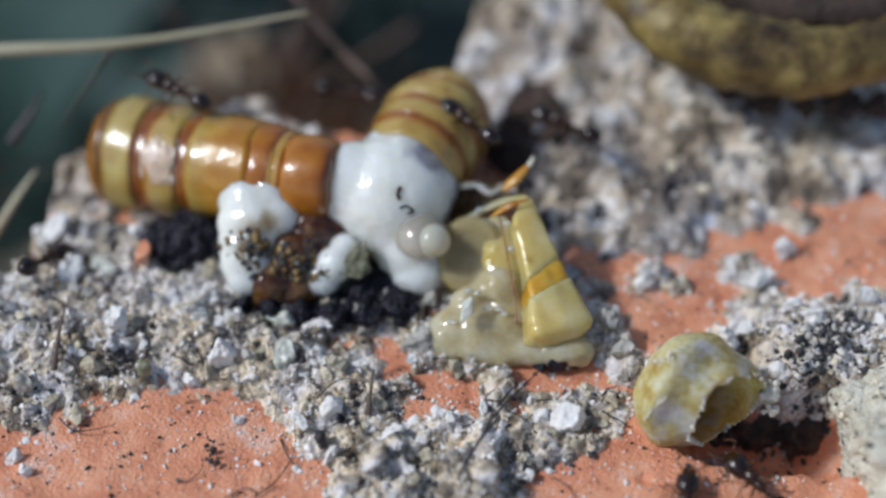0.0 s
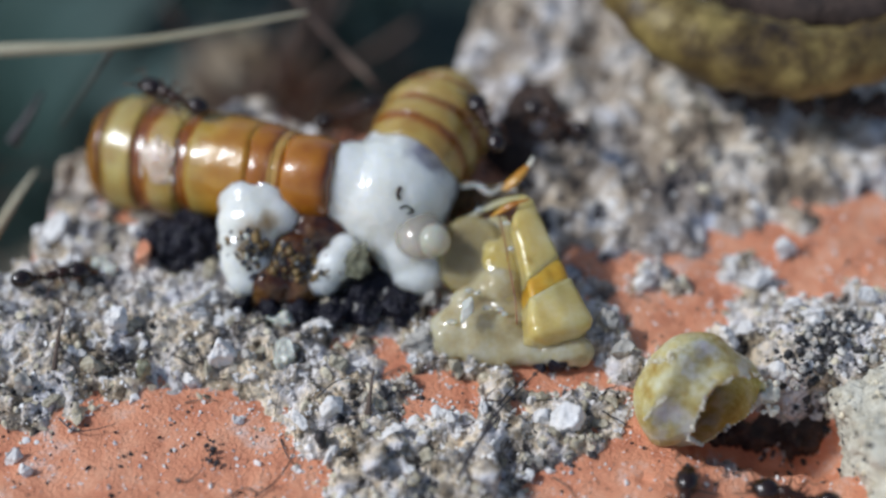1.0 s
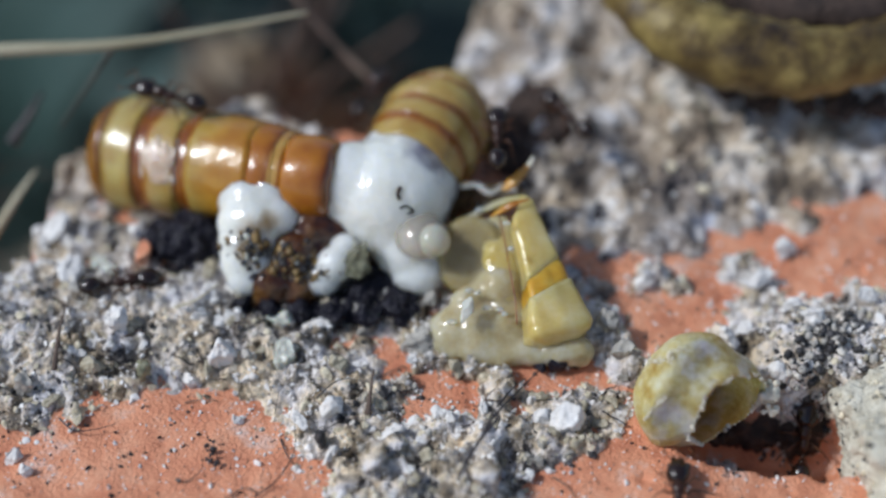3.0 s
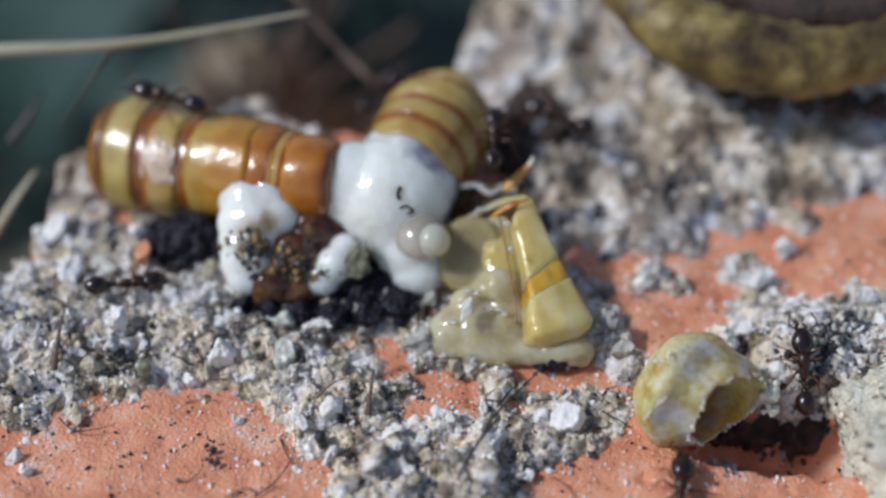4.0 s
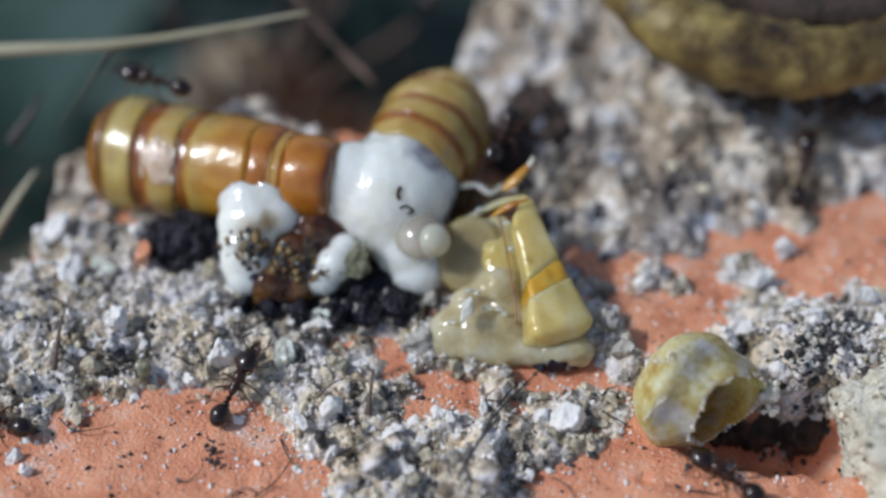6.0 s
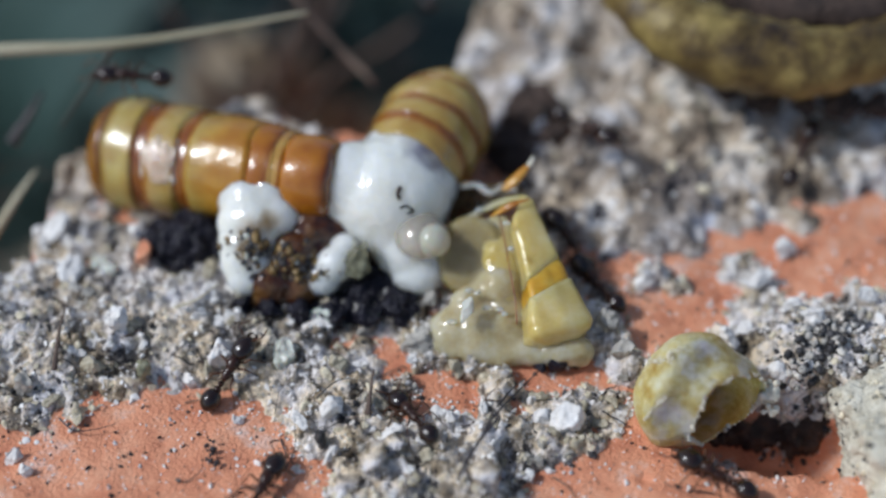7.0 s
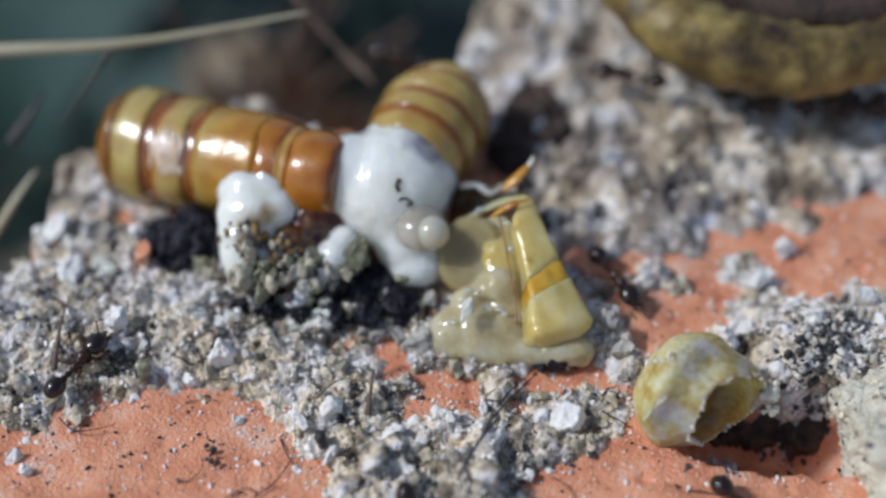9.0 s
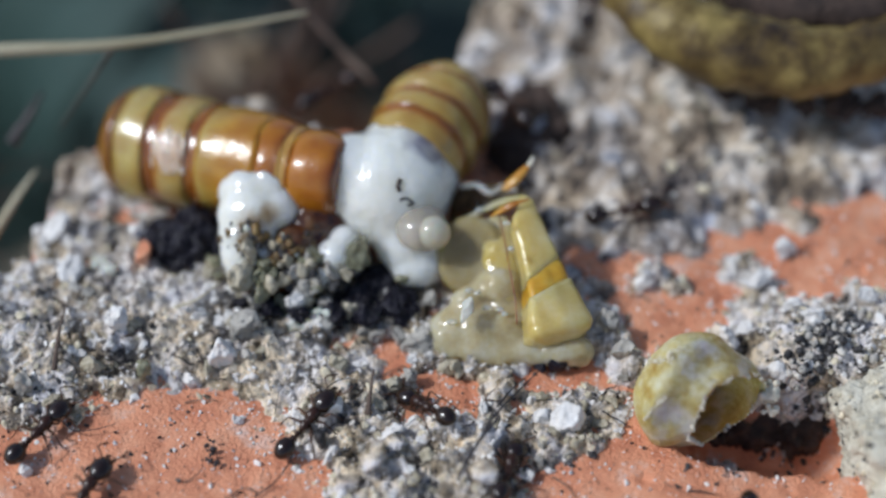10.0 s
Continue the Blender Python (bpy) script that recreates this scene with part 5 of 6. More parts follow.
solid("plant_crumb", bm, HAIR, (-10.40, -11.13, 0.25), "dark ragged plant crumb on the brick", "crumb")
fibre("twig", [(-12.22, -5.01, 1.80), (-11.19, -4.67, 2.00), (-10.21, -3.84, 2.20)], 0.1, STONE_TAN, "thin straw splinter under the pupa", "twig")
bm = bmesh.new()
rock(bm, (0, 0, 0), 0.42, 78, 3, 8, (0.75, 2.1, 0.6), Euler((0.55, 0, -0.35)))
solid("grey_splinter", bm, STONE_GLASSY, (0.99, -5.89, 2.60), "grey glassy stone splinter lying on the husk", "splinter")
fibre("grass_stalk", [(-23.36, 8.05, 5.44), (-20.04, 8.17, 5.55), (-17.27, 8.26, 5.62), (-14.51, 8.47, 5.8), (-11.74, 8.81, 6.08), (-9.25, 9.15, 6.37), (-6.62, 9.53, 6.69)], 0.34, STRAW, "dry straw-coloured grass stalk behind the brick", "grass stalk")
fibre("grass_stalk", [(-8.2, 14.46, 4.3), (-6.58, 12.89, 2.98), (-5.11, 11.65, 1.94), (-3.5, 10.41, 0.9)], 0.17, BARK, "grey-brown thin stalk behind the brick", "grass stalk", taper=False)
fibre("grass_stalk", [(-16.48, 8.87, 4.82), (-17.77, 7.32, 3.53), (-19.06, 5.82, 2.27)], 0.1, BARK, "thin dry reddish stalk behind the brick", "grass stalk")
fibre("grass_stalk", [(-22.39, 1.74, -1.16), (-21.19, 3.2, 0.07), (-20.18, 4.32, 1.0)], 0.22, STRAW, "dry straw at the brick's edge", "grass stalk")
fibre("grass_stalk", [(-25.04, 9.99, -4.67), (-22.76, 11.47, -6.04), (-20.47, 12.15, -6.77)], 0.2, LEAF, "thin grey stalk at the brick's edge", "grass stalk")
fibre("grass_stalk", [(-21.62, 5.97, 1.09), (-20.76, 7.06, 2.0), (-20.08, 7.99, 2.79)], 0.35, HAIR, "dark dead stem at the brick's edge", "grass stalk")
for i in range(18):
    q = random.Random(80 + i)
    x0, y0 = q.uniform(-15, -5), q.uniform(19, 27)
    fibre("dead_stem", [(x0, y0, -24), (x0 + q.uniform(-2, 2), y0 + q.uniform(-2, 2), -15), (x0 + q.uniform(-6, 6), y0 + q.uniform(-2, 3), q.uniform(-10, -5))],
          q.uniform(0.10, 0.24), q.choice((HAIR, BARK, BARK)), "brown dead stem leaning behind the brick", "dead stem", group="dead stems", taper=False)
fibre("grass_stalk", [(-8.05, 46.30, -23.81), (-10.01, 37.05, -21.12), (-11.64, 28.22, -18.09)], 0.6, BARK, "dark brown dry stem behind the brick", "grass stalk")


goo_tree = surface(goo_big)
for pts, r, mat, label in (([(-1.95, -2.18, 7.00), (-2.07, -2.52, 7.00), (-1.99, -2.92, 7.00)], 0.11, ANT_RED, "tiny brown insect leg fragment on the white fluid"),
                           ([(-1.98, -3.45, 7.00), (-1.69, -3.32, 7.00), (-1.36, -3.62, 7.00), (-1.63, -3.75, 7.00)], 0.06, ANT, "tiny curled dark fragment on the white fluid")):
    STUCK.append(fibre("leg_fragment", [settle(p, 0.1, goo_tree) for p in pts], r, mat, label, "leg fragment", taper=False, group="fragments on the fluid"))
bm = bmesh.new()
rock(bm, (0, 0, 0), 0.95, 77, 4, 8, (1, 0.9, 0.85))
bm.normal_update()
for v in bm.verts:
    v.co += v.normal * 0.12 * noise.fractal(v.co * 1.8, 0.8, 2.0, 4)
STUCK.append(solid("wet_grain", bm, STONE_OLIVE, (-3.92, -2.60, 2.25), "wet olive-grey glassy grain stuck in the white fluid", "grain", "grains on the crust"))


def soil_heap():
    """A heap of dry crumbly soil behind the brick, its top seen between the stems."""
    top = Vector((-12.70, 27.78, -13.24))
    bm = bmesh.new()
    rings = []
    for i in range(60):
        t = i / 59
        ring = []
        for k in range(96):
            a = 2 * math.pi * k / 96
            p = Vector((top.x + math.cos(a) * (11 * t ** 0.6 + 26 * t * t), top.y + math.sin(a) * (6 * t ** 0.6 + 26 * t * t), top.z - 0.5 - (top.z + 64.5) * t ** 1.5))
            ring.append(bm.verts.new(p + Vector((math.cos(a), math.sin(a), 0.6)) * 2.6 * noise.fractal(p * 0.16, 0.6, 2.1, 6)))
        rings.append(ring)
    bm.faces.new(rings[0])
    for a, b in zip(rings, rings[1:]):
        for k in range(96):
            bm.faces.new((a[k], b[k], b[(k + 1) % 96], a[(k + 1) % 96]))
    bmesh.ops.recalc_face_normals(bm, faces=bm.faces)
    solid("soil_heap", bm, HEAP, (0, 0, 0), "dry crumbly brown and pale soil heap behind the brick", "soil", kind="stuff")


soil_heap()


def dark_gravel():
    """Blackish gravel in the dip beside the mortar lump."""
    rnd = random.Random(77)
    a, b = Vector((*(18.18, -4.99), 0)), Vector((*(15.80, -9.87), 0))
    for name, mat, count in (("black_gravel", STONE_DARK, 300), ("grey_gravel", STONE_GREY, 260)):
        bm = bmesh.new()
        for i in range(count):
            q = a.lerp(b, rnd.random())
            x, y, r = q.x + rnd.gauss(0, 0.8), q.y + rnd.gauss(0, 0.7), min(0.3, 0.05 + rnd.expovariate(11))
            rock(bm, (x, y, ground(x, y) + 0.45 * r), r, 7000 + i, 1, 4)
        solid(name, bm, mat, (0, 0, 0), "%s in the dip beside the mortar lump" % name.replace("_", " "), "gravel", kind="stuff")


dark_gravel()


def leaf(points, width, label):
    base = points[0]
    pts = local(spline(points, 6), base)
    k = len(pts) - 1
    bm = bmesh.new()
    tube(bm, pts, [width * math.sin(math.pi * (0.08 + 0.88 * i / k)) for i in range(k + 1)], 10, 0.08)
    blade = solid("leaf_blade", bm, LEAF, base, label, "leaf", "leaves behind the brick")
    bm = bmesh.new()
    tube(bm, [Vector(p) + Vector((0, -width * 0.08, 0)) for p in pts[1:-1]], 0.35, 5)
    part("midrib", bm, LEAF, blade)


rnd = random.Random(12)
for i in range(26):
    x0, y0 = rnd.uniform(-60, 30), rnd.uniform(32, 90)
    hgt = rnd.uniform(30, 52)
    lean = rnd.uniform(-22, 22)
    leaf([(x0, y0, -64), (x0 + lean * 0.3, y0 + 2, -64 + hgt * 0.6), (x0 + lean, y0 + rnd.uniform(-6, 8), -64 + hgt)], rnd.uniform(3, 7),
         "dark green grass blade below the brick")

for p0, p1, p2, w in (((-20.48, 39.33, -34.88), (-23.77, 45.97, -31.92), (-27.46, 56.20, -31.17), 6.0), ((-17.67, 52.90, -36.55), (-19.16, 58.13, -37.38), (-20.99, 66.22, -38.43), 5.0)):
    leaf([(p0[0], p0[1] - 3, -64), p0, p1, p2], w, "broad teal-green blade behind the brick")


# ---- ants ----
def ant_model():
    ob = thing("ant", (0, 0, -30), "glossy dark brown ant walking over the rubble", "ant", "ants")
    bm = bmesh.new()
    for v in ball(bm, (0, 0, 0), (0.68, 0.55, 0.43), 20):
        if v.co.x > 0:
            v.co.y *= 1 - 0.28 * v.co.x
        v.co.z -= 0.10 * v.co.x
    head = part("head", bm, ANT, ob, "", (1.32, 0, 0.74))
    for s in (-1, 1):
        bm = bmesh.new()
        ball(bm, (0.20, s * 0.46, 0.12), (0.11, 0.07, 0.10), 8)
        part("eye", bm, HAIR, head)
        bm = bmesh.new()
        tube(bm, spline([(0.52, s * 0.20, -0.14), (0.76, s * 0.20, -0.20), (0.88, s * 0.04, -0.22)], 3), [0.10, 0.11, 0.10, 0.09, 0.07, 0.05, 0.02], 6)
        part("mandible", bm, ANT_RED, head)
        bm = bmesh.new()
        tube(bm, [(0.44, s * 0.18, 0.10), (0.66, s * 0.48, 0.26), (0.80, s * 0.68, 0.32), (1.02, s * 0.66, 0.20), (1.24, s * 0.56, 0.0), (1.40, s * 0.50, -0.14)],
             [0.035, 0.035, 0.04, 0.035, 0.05, 0.028], 6)
        part("antenna", bm, ANT_LEG, head)
    bm = bmesh.new()
    ball(bm, (0.42, 0, 0.80), (0.46, 0.34, 0.34), 14)
    ball(bm, (-0.12, 0, 0.72), (0.48, 0.25, 0.27), 14)
    part("thorax", fused(bm, 0.05, 3), ANT_RED, ob)
    bm = bmesh.new()
    ball(bm, (-0.74, 0, 0.72), (0.15, 0.15, 0.22), 10)
    ball(bm, (-1.05, 0, 0.70), (0.19, 0.20, 0.22), 10)
    tube(bm, [(-0.5, 0, 0.62), (-1.3, 0, 0.66)], 0.09, 8)
    part("petiole", bm, ANT_RED, ob)
    bm = bmesh.new()
    for v in ball(bm, (0, 0, 0), (0.60, 0.50, 0.48), 22):
        if v.co.x < 0:
            v.co.y *= 1 + 0.2 * v.co.x
            v.co.z *= 1 + 0.2 * v.co.x
    part("gaster", bm, ANT, ob, "shiny black gaster", (-1.66, 0, 0.74))
    for s in (-1, 1):
        for x, fx, fy in ((0.62, 0.75, 0.85), (0.30, 0.05, 1.0), (-0.05, -0.90, 0.95)):
            bm = bmesh.new()
            tube(bm, [(0, 0, 0), (fx * 0.18, s * 0.2, -0.06), (fx * 0.5, s * fy * 0.55, 0.30), (fx * 0.62, s * fy * 0.66, 0.24), (fx * 0.95, s * fy * 0.95, -0.45),
                      (fx * 1.25, s * fy * 1.1, -0.60)], [0.06, 0.07, 0.055, 0.036, 0.030, 0.016], 6)
            part("leg", bm, ANT_LEG, ob, "", (x, s * 0.18, 0.60))
    return ob


N = None


def ant_rows(track):
    rows, last = [], None
    for t, h, g, z in track:
        x, y = (h[0] + g[0]) / 2, (h[1] + g[1]) / 2
        a = math.atan2(h[1] - g[1], h[0] - g[0])
        if last is not None:
            while a - last[3] > math.pi:
                a -= 2 * math.pi
            while a - last[3] < -math.pi:
                a += 2 * math.pi
            parts = max(1, int(abs(a - last[3]) / radians(55)) + 1, int((t - last[0]) / 0.3))
            for k in range(1, parts):
                f = k / parts
                xx, yy = last[1] + (x - last[1]) * f, last[2] + (y - last[2]) * f
                zz = None if z is None or last[4] is None else last[4] + (z - last[4]) * f
                rows.append((last[0] + (t - last[0]) * f, xx, yy, last[3] + (a - last[3]) * f, zz))
        rows.append((t, x, y, a, z))
        last = (t, x, y, a, z)
    return rows


def ant_pose(x, y, a, z):
    dx, dy = math.cos(a), math.sin(a)
    if z is None:
        f, b = ground(x + dx, y + dy), ground(x - dx, y - dy)
        z = max(ground(x, y), (f + b) / 2) + 0.1
        tilt = max(-0.6, min(0.6, math.atan2(f - b, 2.0)))
    else:
        tilt = 0.0
    return at((x, y, z)) @ Matrix.Rotation(a, 4, "Z") @ Matrix.Rotation(-tilt, 4, "Y")


def stride(track):
    """Rows for walk() from rows of time, head place, gaster place and height (N: on the ground)."""
    rows = ant_rows(track)
    if rows[-1][0] < 10.0:
        rows.append((10.0, *rows[-1][1:]))
    return [(t, ant_pose(x, y, a, z)) for t, x, y, a, z in rows]


ANTS = [ant_model()]
ANTS[0].scale = (0.92, 0.92, 0.92)
for i in range(12):
    ANTS.append(copy_thing(ANTS[0], at((30 + 3 * i, -40, 0))))

# ---- grains that the ants pile against the fluid ----
PILE = []
pile_tree = surface(goo_small, goo_drip, goo_big, wound)


def carry(a, t0, t1, b, r, mat):
    """A grain that rests at a until t0 and is brought to the pile by t1."""
    z0 = ground(a[0], a[1]) + 0.4 * r
    ob = pebble((a[0], a[1], z0), r, mat, "small damp grain carried by the ants", 700 + len(PILE), group="grains moved by the ants")
    PILE.append((ob, (a[0], a[1], z0), t0, t1, settle(b, r, pile_tree)))


carry((-7.45, -4.92), 5, 5.2, (-5.44, -9.19, 6.00), 0.62, STONE_GLASSY)
carry((-7.15, -6.92), 7.5, 7.8, (-6.70, -9.93, 6.00), 0.8, STONE_GLASSY)
carry((-24.37, -4.72), 7.7, 7.9, (-6.77, -7.95, 6.00), 0.55, STONE_WHITE)
carry((-25.14, -6.03), 7.8, 8, (-5.31, -8.53, 6.00), 0.5, STONE_TAN)
carry((-23.97, -6.67), 8.1, 8.35, (-9.31, -6.90, 6.00), 0.85, STONE_TAN)
carry((-23.71, -7.93), 8.1, 8.4, (-8.30, -7.52, 6.00), 0.6, STONE_OLIVE)
carry((-11.26, -17.64), 8.1, 8.4, (-7.32, -8.38, 6.00), 0.65, STONE_OLIVE)
carry((-10.56, -17.64), 8.2, 8.5, (-6.38, -7.37, 6.00), 0.55, STONE_GREY)
carry((-9.86, -17.64), 8.1, 8.4, (-6.05, -8.89, 6.00), 0.6, STONE_OLIVE)
carry((-4.28, -17.64), 8.2, 8.5, (-4.32, -8.74, 6.00), 0.7, STONE_TAN)
carry((-5.21, -17.64), 8.3, 8.6, (-5.42, -9.64, 6.00), 0.55, STONE_GREY)
carry((-23.96, -9.16), 8.2, 8.5, (-8.17, -5.96, 6.00), 0.5, STONE_OLIVE)
carry((-24.34, -8.55), 8.3, 8.5, (-7.04, -6.43, 6.00), 0.55, STONE_DARK)
carry((-25.12, -7.30), 8, 8.3, (-7.76, -4.84, 6.00), 0.45, STONE_TAN)
carry((-3.35, -17.64), 8.2, 8.4, (-2.92, -10.22, 6.00), 0.55, STONE_GREY)
carry((-2.42, -17.64), 7.7, 8, (-1.97, -10.37, 6.00), 0.6, STONE_GREY)
carry((-1.49, -17.64), 9, 9.3, (-1.47, -12.52, 6.00), 0.6, STONE_GREY)
carry((-1.02, -17.64), 9, 9.3, (-2.16, -12.94, 6.00), 0.55, STONE_TAN)
carry((5.02, -17.64), 8.3, 8.5, (3.49, -12.10, 6.00), 0.5, STONE_WHITE)
carry((0.37, -17.64), 9, 9.3, (0.37, -12.10, 6.00), 0.55, STONE_TAN)
carry((-24.59, -9.77), 9.3, 9.5, (-9.20, -9.64, 6.00), 1, STONE_GREY)
carry((0.84, -17.64), 8.6, 9, (-5.36, -8.29, 6.00), 0.5, STONE_GREY)
carry((-25.44, -3.39), 9.6, 9.9, (-18.89, -5.48, 6.00), 0.5, STONE_TAN)
carry((-6.14, -17.64), 8, 8.4, (-6.77, -8.74, 6.00), 0.5, STONE_TAN)
carry((-7.77, -17.64), 8.6, 8.9, (-8.72, -8.29, 6.00), 0.6, STONE_GREY)
carry((-7.30, -17.64), 8.7, 9, (-6.36, -9.64, 6.00), 0.6, STONE_OLIVE)
carry((-6.84, -17.64), 8.4, 8.7, (-5.85, -8.13, 6.00), 0.45, STONE_OLIVE)
PILE_MIDDLE = (-7.14, -6.75, 6.00)
q = random.Random(9)
for i in range(46):
    u, v = q.gauss(0, 1), q.gauss(0, 1)
    a = (q.uniform(-24, -21), q.uniform(-9, 0)) if i % 2 else (q.uniform(-12, 4), q.uniform(-20, -17))
    t0 = 7.8 + 0.02 * i + q.uniform(0, 0.15)
    c = PILE_MIDDLE
    carry(a, t0, t0 + q.uniform(0.2, 0.4), (c[0] + u * 1.5, c[1] + v * 0.75, c[2]), q.uniform(0.22, 0.55),
          q.choice((STONE_OLIVE, STONE_OLIVE, STONE_TAN, STONE_TAN, STONE_GREY, STONE_DARK)))


def shifted(ob, pivot, steps):
    """Rows that push a thing from its place: time, shift in mm, turn in degrees about the upright and about x through pivot."""
    m0 = ob.matrix_basis.copy()
    c = at(pivot)
    rows = []
    for t, d, yaw, roll in steps:
        push = at(d) @ c @ Matrix.Rotation(radians(yaw), 4, "Z") @ Matrix.Rotation(radians(roll), 4, "X") @ c.inverted()
        rows.append((t, push @ m0))
    walk(ob, rows)


def motions():
    pivot = LEFT_BASE
    shifted(left_pupa, pivot, [(0, (0, 0, 0), 0, 0), (6.9, (0, 0, 0), 0, 0), (7.5, (0.12, 0.05, 0.1), -0.6, 0), (8.0, (0.22, 0.08, 0.1), -1.5, 0),
                               (8.5, (0.28, 0.1, 0.1), -2.2, 0), (9.0, (0.3, 0.1, 0.1), -2.5, 0), (10, (0.38, 0.1, 0.1), -2.8, 0)])
    for ob in (goo_big, goo_small, goo_drip, back_pupa, wound, tissue, drop, *STUCK):
        shifted(ob, pivot, [(0, (0, 0, 0), 0, 0), (6.9, (0, 0, 0), 0, 0), (7.5, (0, 0.1, 0.1), 0, 0), (8.0, (0, 0.22, 0.12), 0, 0),
                            (8.5, (-0.05, 0.33, 0.18), 0, 0), (10, (0, 0.33, 0.18), 0, 0)])
    walk(ANTS[0], stride([(0, (-13.67, 5.83), (-11.87, 4.60), 5.0), (0.5, (-14.16, 5.91), (-11.68, 4.30), 5.0), (1, (-14.11, 5.44), (-11.74, 4.11), 5.0), (1.5, (-14.30, 5.44), (-11.96, 4.49), 5.0),
        (2, (-14.15, 5.75), (-11.98, 4.68), 5.0), (2.5, (-14.22, 5.44), (-11.98, 4.38), 5.0), (3.8, (-14.53, 5.14), (-11.84, 4.30), 5.0), (4, (-14.47, 5.25), (-11.88, 4.22), 5.0),
        (4.5, (-13.67, 5.37), (-11.90, 4.38), 5.0), (5, (-15.46, 5.83), (-14.01, 4.60), 5.0), (5.5, (-15.31, 6.41), (-13.07, 5.83), 5.0), (5.7, (-14.50, 6.02), (-12.97, 5.64), 5.0),
        (6.8, (-15.37, 6.92), (-13.70, 5.14), 5.0), (7, (-15.89, 6.22), (-14.18, 6.02), 5.0), (7.2, (-16.48, 6.61), (-14.91, 6.02), 5.0), (7.5, (-12.03, 7.08), (-10.48, 4.38), 5.0),
        (7.8, (-14.07, 7.00), (-12.54, 5.44), 5.0), (8, (-9.92, 5.15), (-11.35, 5.54), 1.0), (10, (-9.92, 5.15), (-11.35, 5.54), 1.0)]))
    walk(ANTS[1], stride([(0, (0.05, 4.63), (2.22, 2.46), 4.6), (0.5, (0.65, 5.54), (2.22, 2.46), 4.6), (1, (1.46, 5.08), (2.53, 1.91), 4.6), (1.5, (1.73, 5.16), (2.31, 1.66), 4.6),
        (2, (2.38, 5.08), (2.59, 2.28), 4.6), (2.5, (2.54, 4.70), (2.66, 1.73), 4.6), (2.7, (2.64, 4.40), (2.56, 0.65), 4.6), (3.8, (2.37, 4.51), (2.35, 0.94), 4.6),
        (4, (2.45, 4.32), (2.30, 0.72), 4.6), (4.5, (1.51, 4.70), (2.70, 2.28), 4.6), (5, (0.97, 5.08), (2.40, 1.91), 4.6), (5.5, (1.19, 5.39), (2.43, 2.09), 4.6),
        (5.7, (1.38, 4.89), (2.43, 2.02), 4.6), (6.3, (4.60, 4.96), (3.20, 4.20), 2.0), (6.8, (8.30, 4.94), (6.01, 6.02), 2.5), (7, (8.13, 4.48), (6.00, 5.83), 2.5),
        (7.5, (5.54, 4.86), (6.32, 6.61), 2.5), (8, (5.94, 4.67), (3.82, 7.20), 2.5), (8.5, (5.70, 8.41), (5.97, 5.25), 2.5), (9, (7.80, 8.70), (10.56, 7.89), 3.0),
        (9.5, (6.29, 10.14), (7.56, 7.58), 3.5), (10, (8.08, 14.39), (7.30, 10.93), 4.0)]))
    walk(ANTS[2], stride([(0, (-18.01, -0.84), (-19.38, -3.57), N), (0.5, (-16.93, -2.46), (-19.12, -3.91), N), (1, (-17.17, -2.63), (-19.13, -3.47), N), (1.5, (-15.63, -3.37), (-18.04, -3.47), N),
        (2, (-14.47, -3.24), (-17.14, -3.71), N), (2.5, (-13.96, -3.14), (-16.44, -3.71), N), (2.7, (-13.68, -2.80), (-16.24, -3.64), N), (3.8, (-13.49, -3.14), (-16.04, -3.97), N),
        (4, (-13.44, -3.14), (-15.89, -3.97), N), (4.5, (-10.84, -6.26), (-13.36, -5.22), N), (4.7, (-9.72, -6.89), (-11.78, -6.57), N), (5, (-6.78, -6.10), (-7.60, -9.06), N),
        (5.5, (-8.19, -6.42), (-8.43, -9.67), N), (5.7, (-8.47, -7.36), (-9.32, -10.21), N), (6.8, (-8.66, -7.52), (-10.42, -8.91), N), (7, (-8.71, -6.89), (-10.10, -8.91), N),
        (7.5, (-5.69, -6.42), (-7.11, -8.14), N), (8, (-5.27, -10.12), (-7.05, -11.88), N), (8.5, (-7.40, -11.30), (-8.15, -14.29), N), (8.8, (-8.51, -15.65), (-8.80, -17.77), N),
        (9.2, (-4.24, -17.25), (-4.16, -19.30), N), (9.5, (-3.98, -11.59), (-4.06, -14.62), N), (10, (-5.15, -9.97), (-6.42, -11.44), N)]))
    walk(ANTS[3], stride([(0, (-23.14, -5.61), (-25.19, -5.61), N), (5.1, (-23.14, -5.61), (-25.19, -5.61), N), (5.3, (-11.54, -6.42), (-13.54, -6.73), N), (5.5, (-11.91, -3.97), (-14.67, -4.80), N),
        (5.7, (-16.44, -8.60), (-14.60, -11.15), N), (6.2, (-23.02, -9.97), (-21.18, -10.56), N), (7.6, (-23.53, -4.96), (-25.84, -4.96), N), (7.8, (-12.49, -4.64), (-14.26, -4.96), N),
        (8, (-18.41, -11.74), (-17.16, -11.15), N), (8.2, (-21.92, -11.74), (-20.58, -11.15), N), (8.5, (-22.28, -9.97), (-24.12, -10.56), N), (8.8, (-15.67, -7.83), (-16.65, -9.67), N),
        (9, (-15.54, -6.89), (-16.91, -8.76), N), (9.3, (-13.73, -5.13), (-15.78, -5.13), N), (9.5, (-11.33, -6.00), (-13.71, -5.29), N), (10, (-16.78, -9.67), (-18.53, -12.03), N)]))
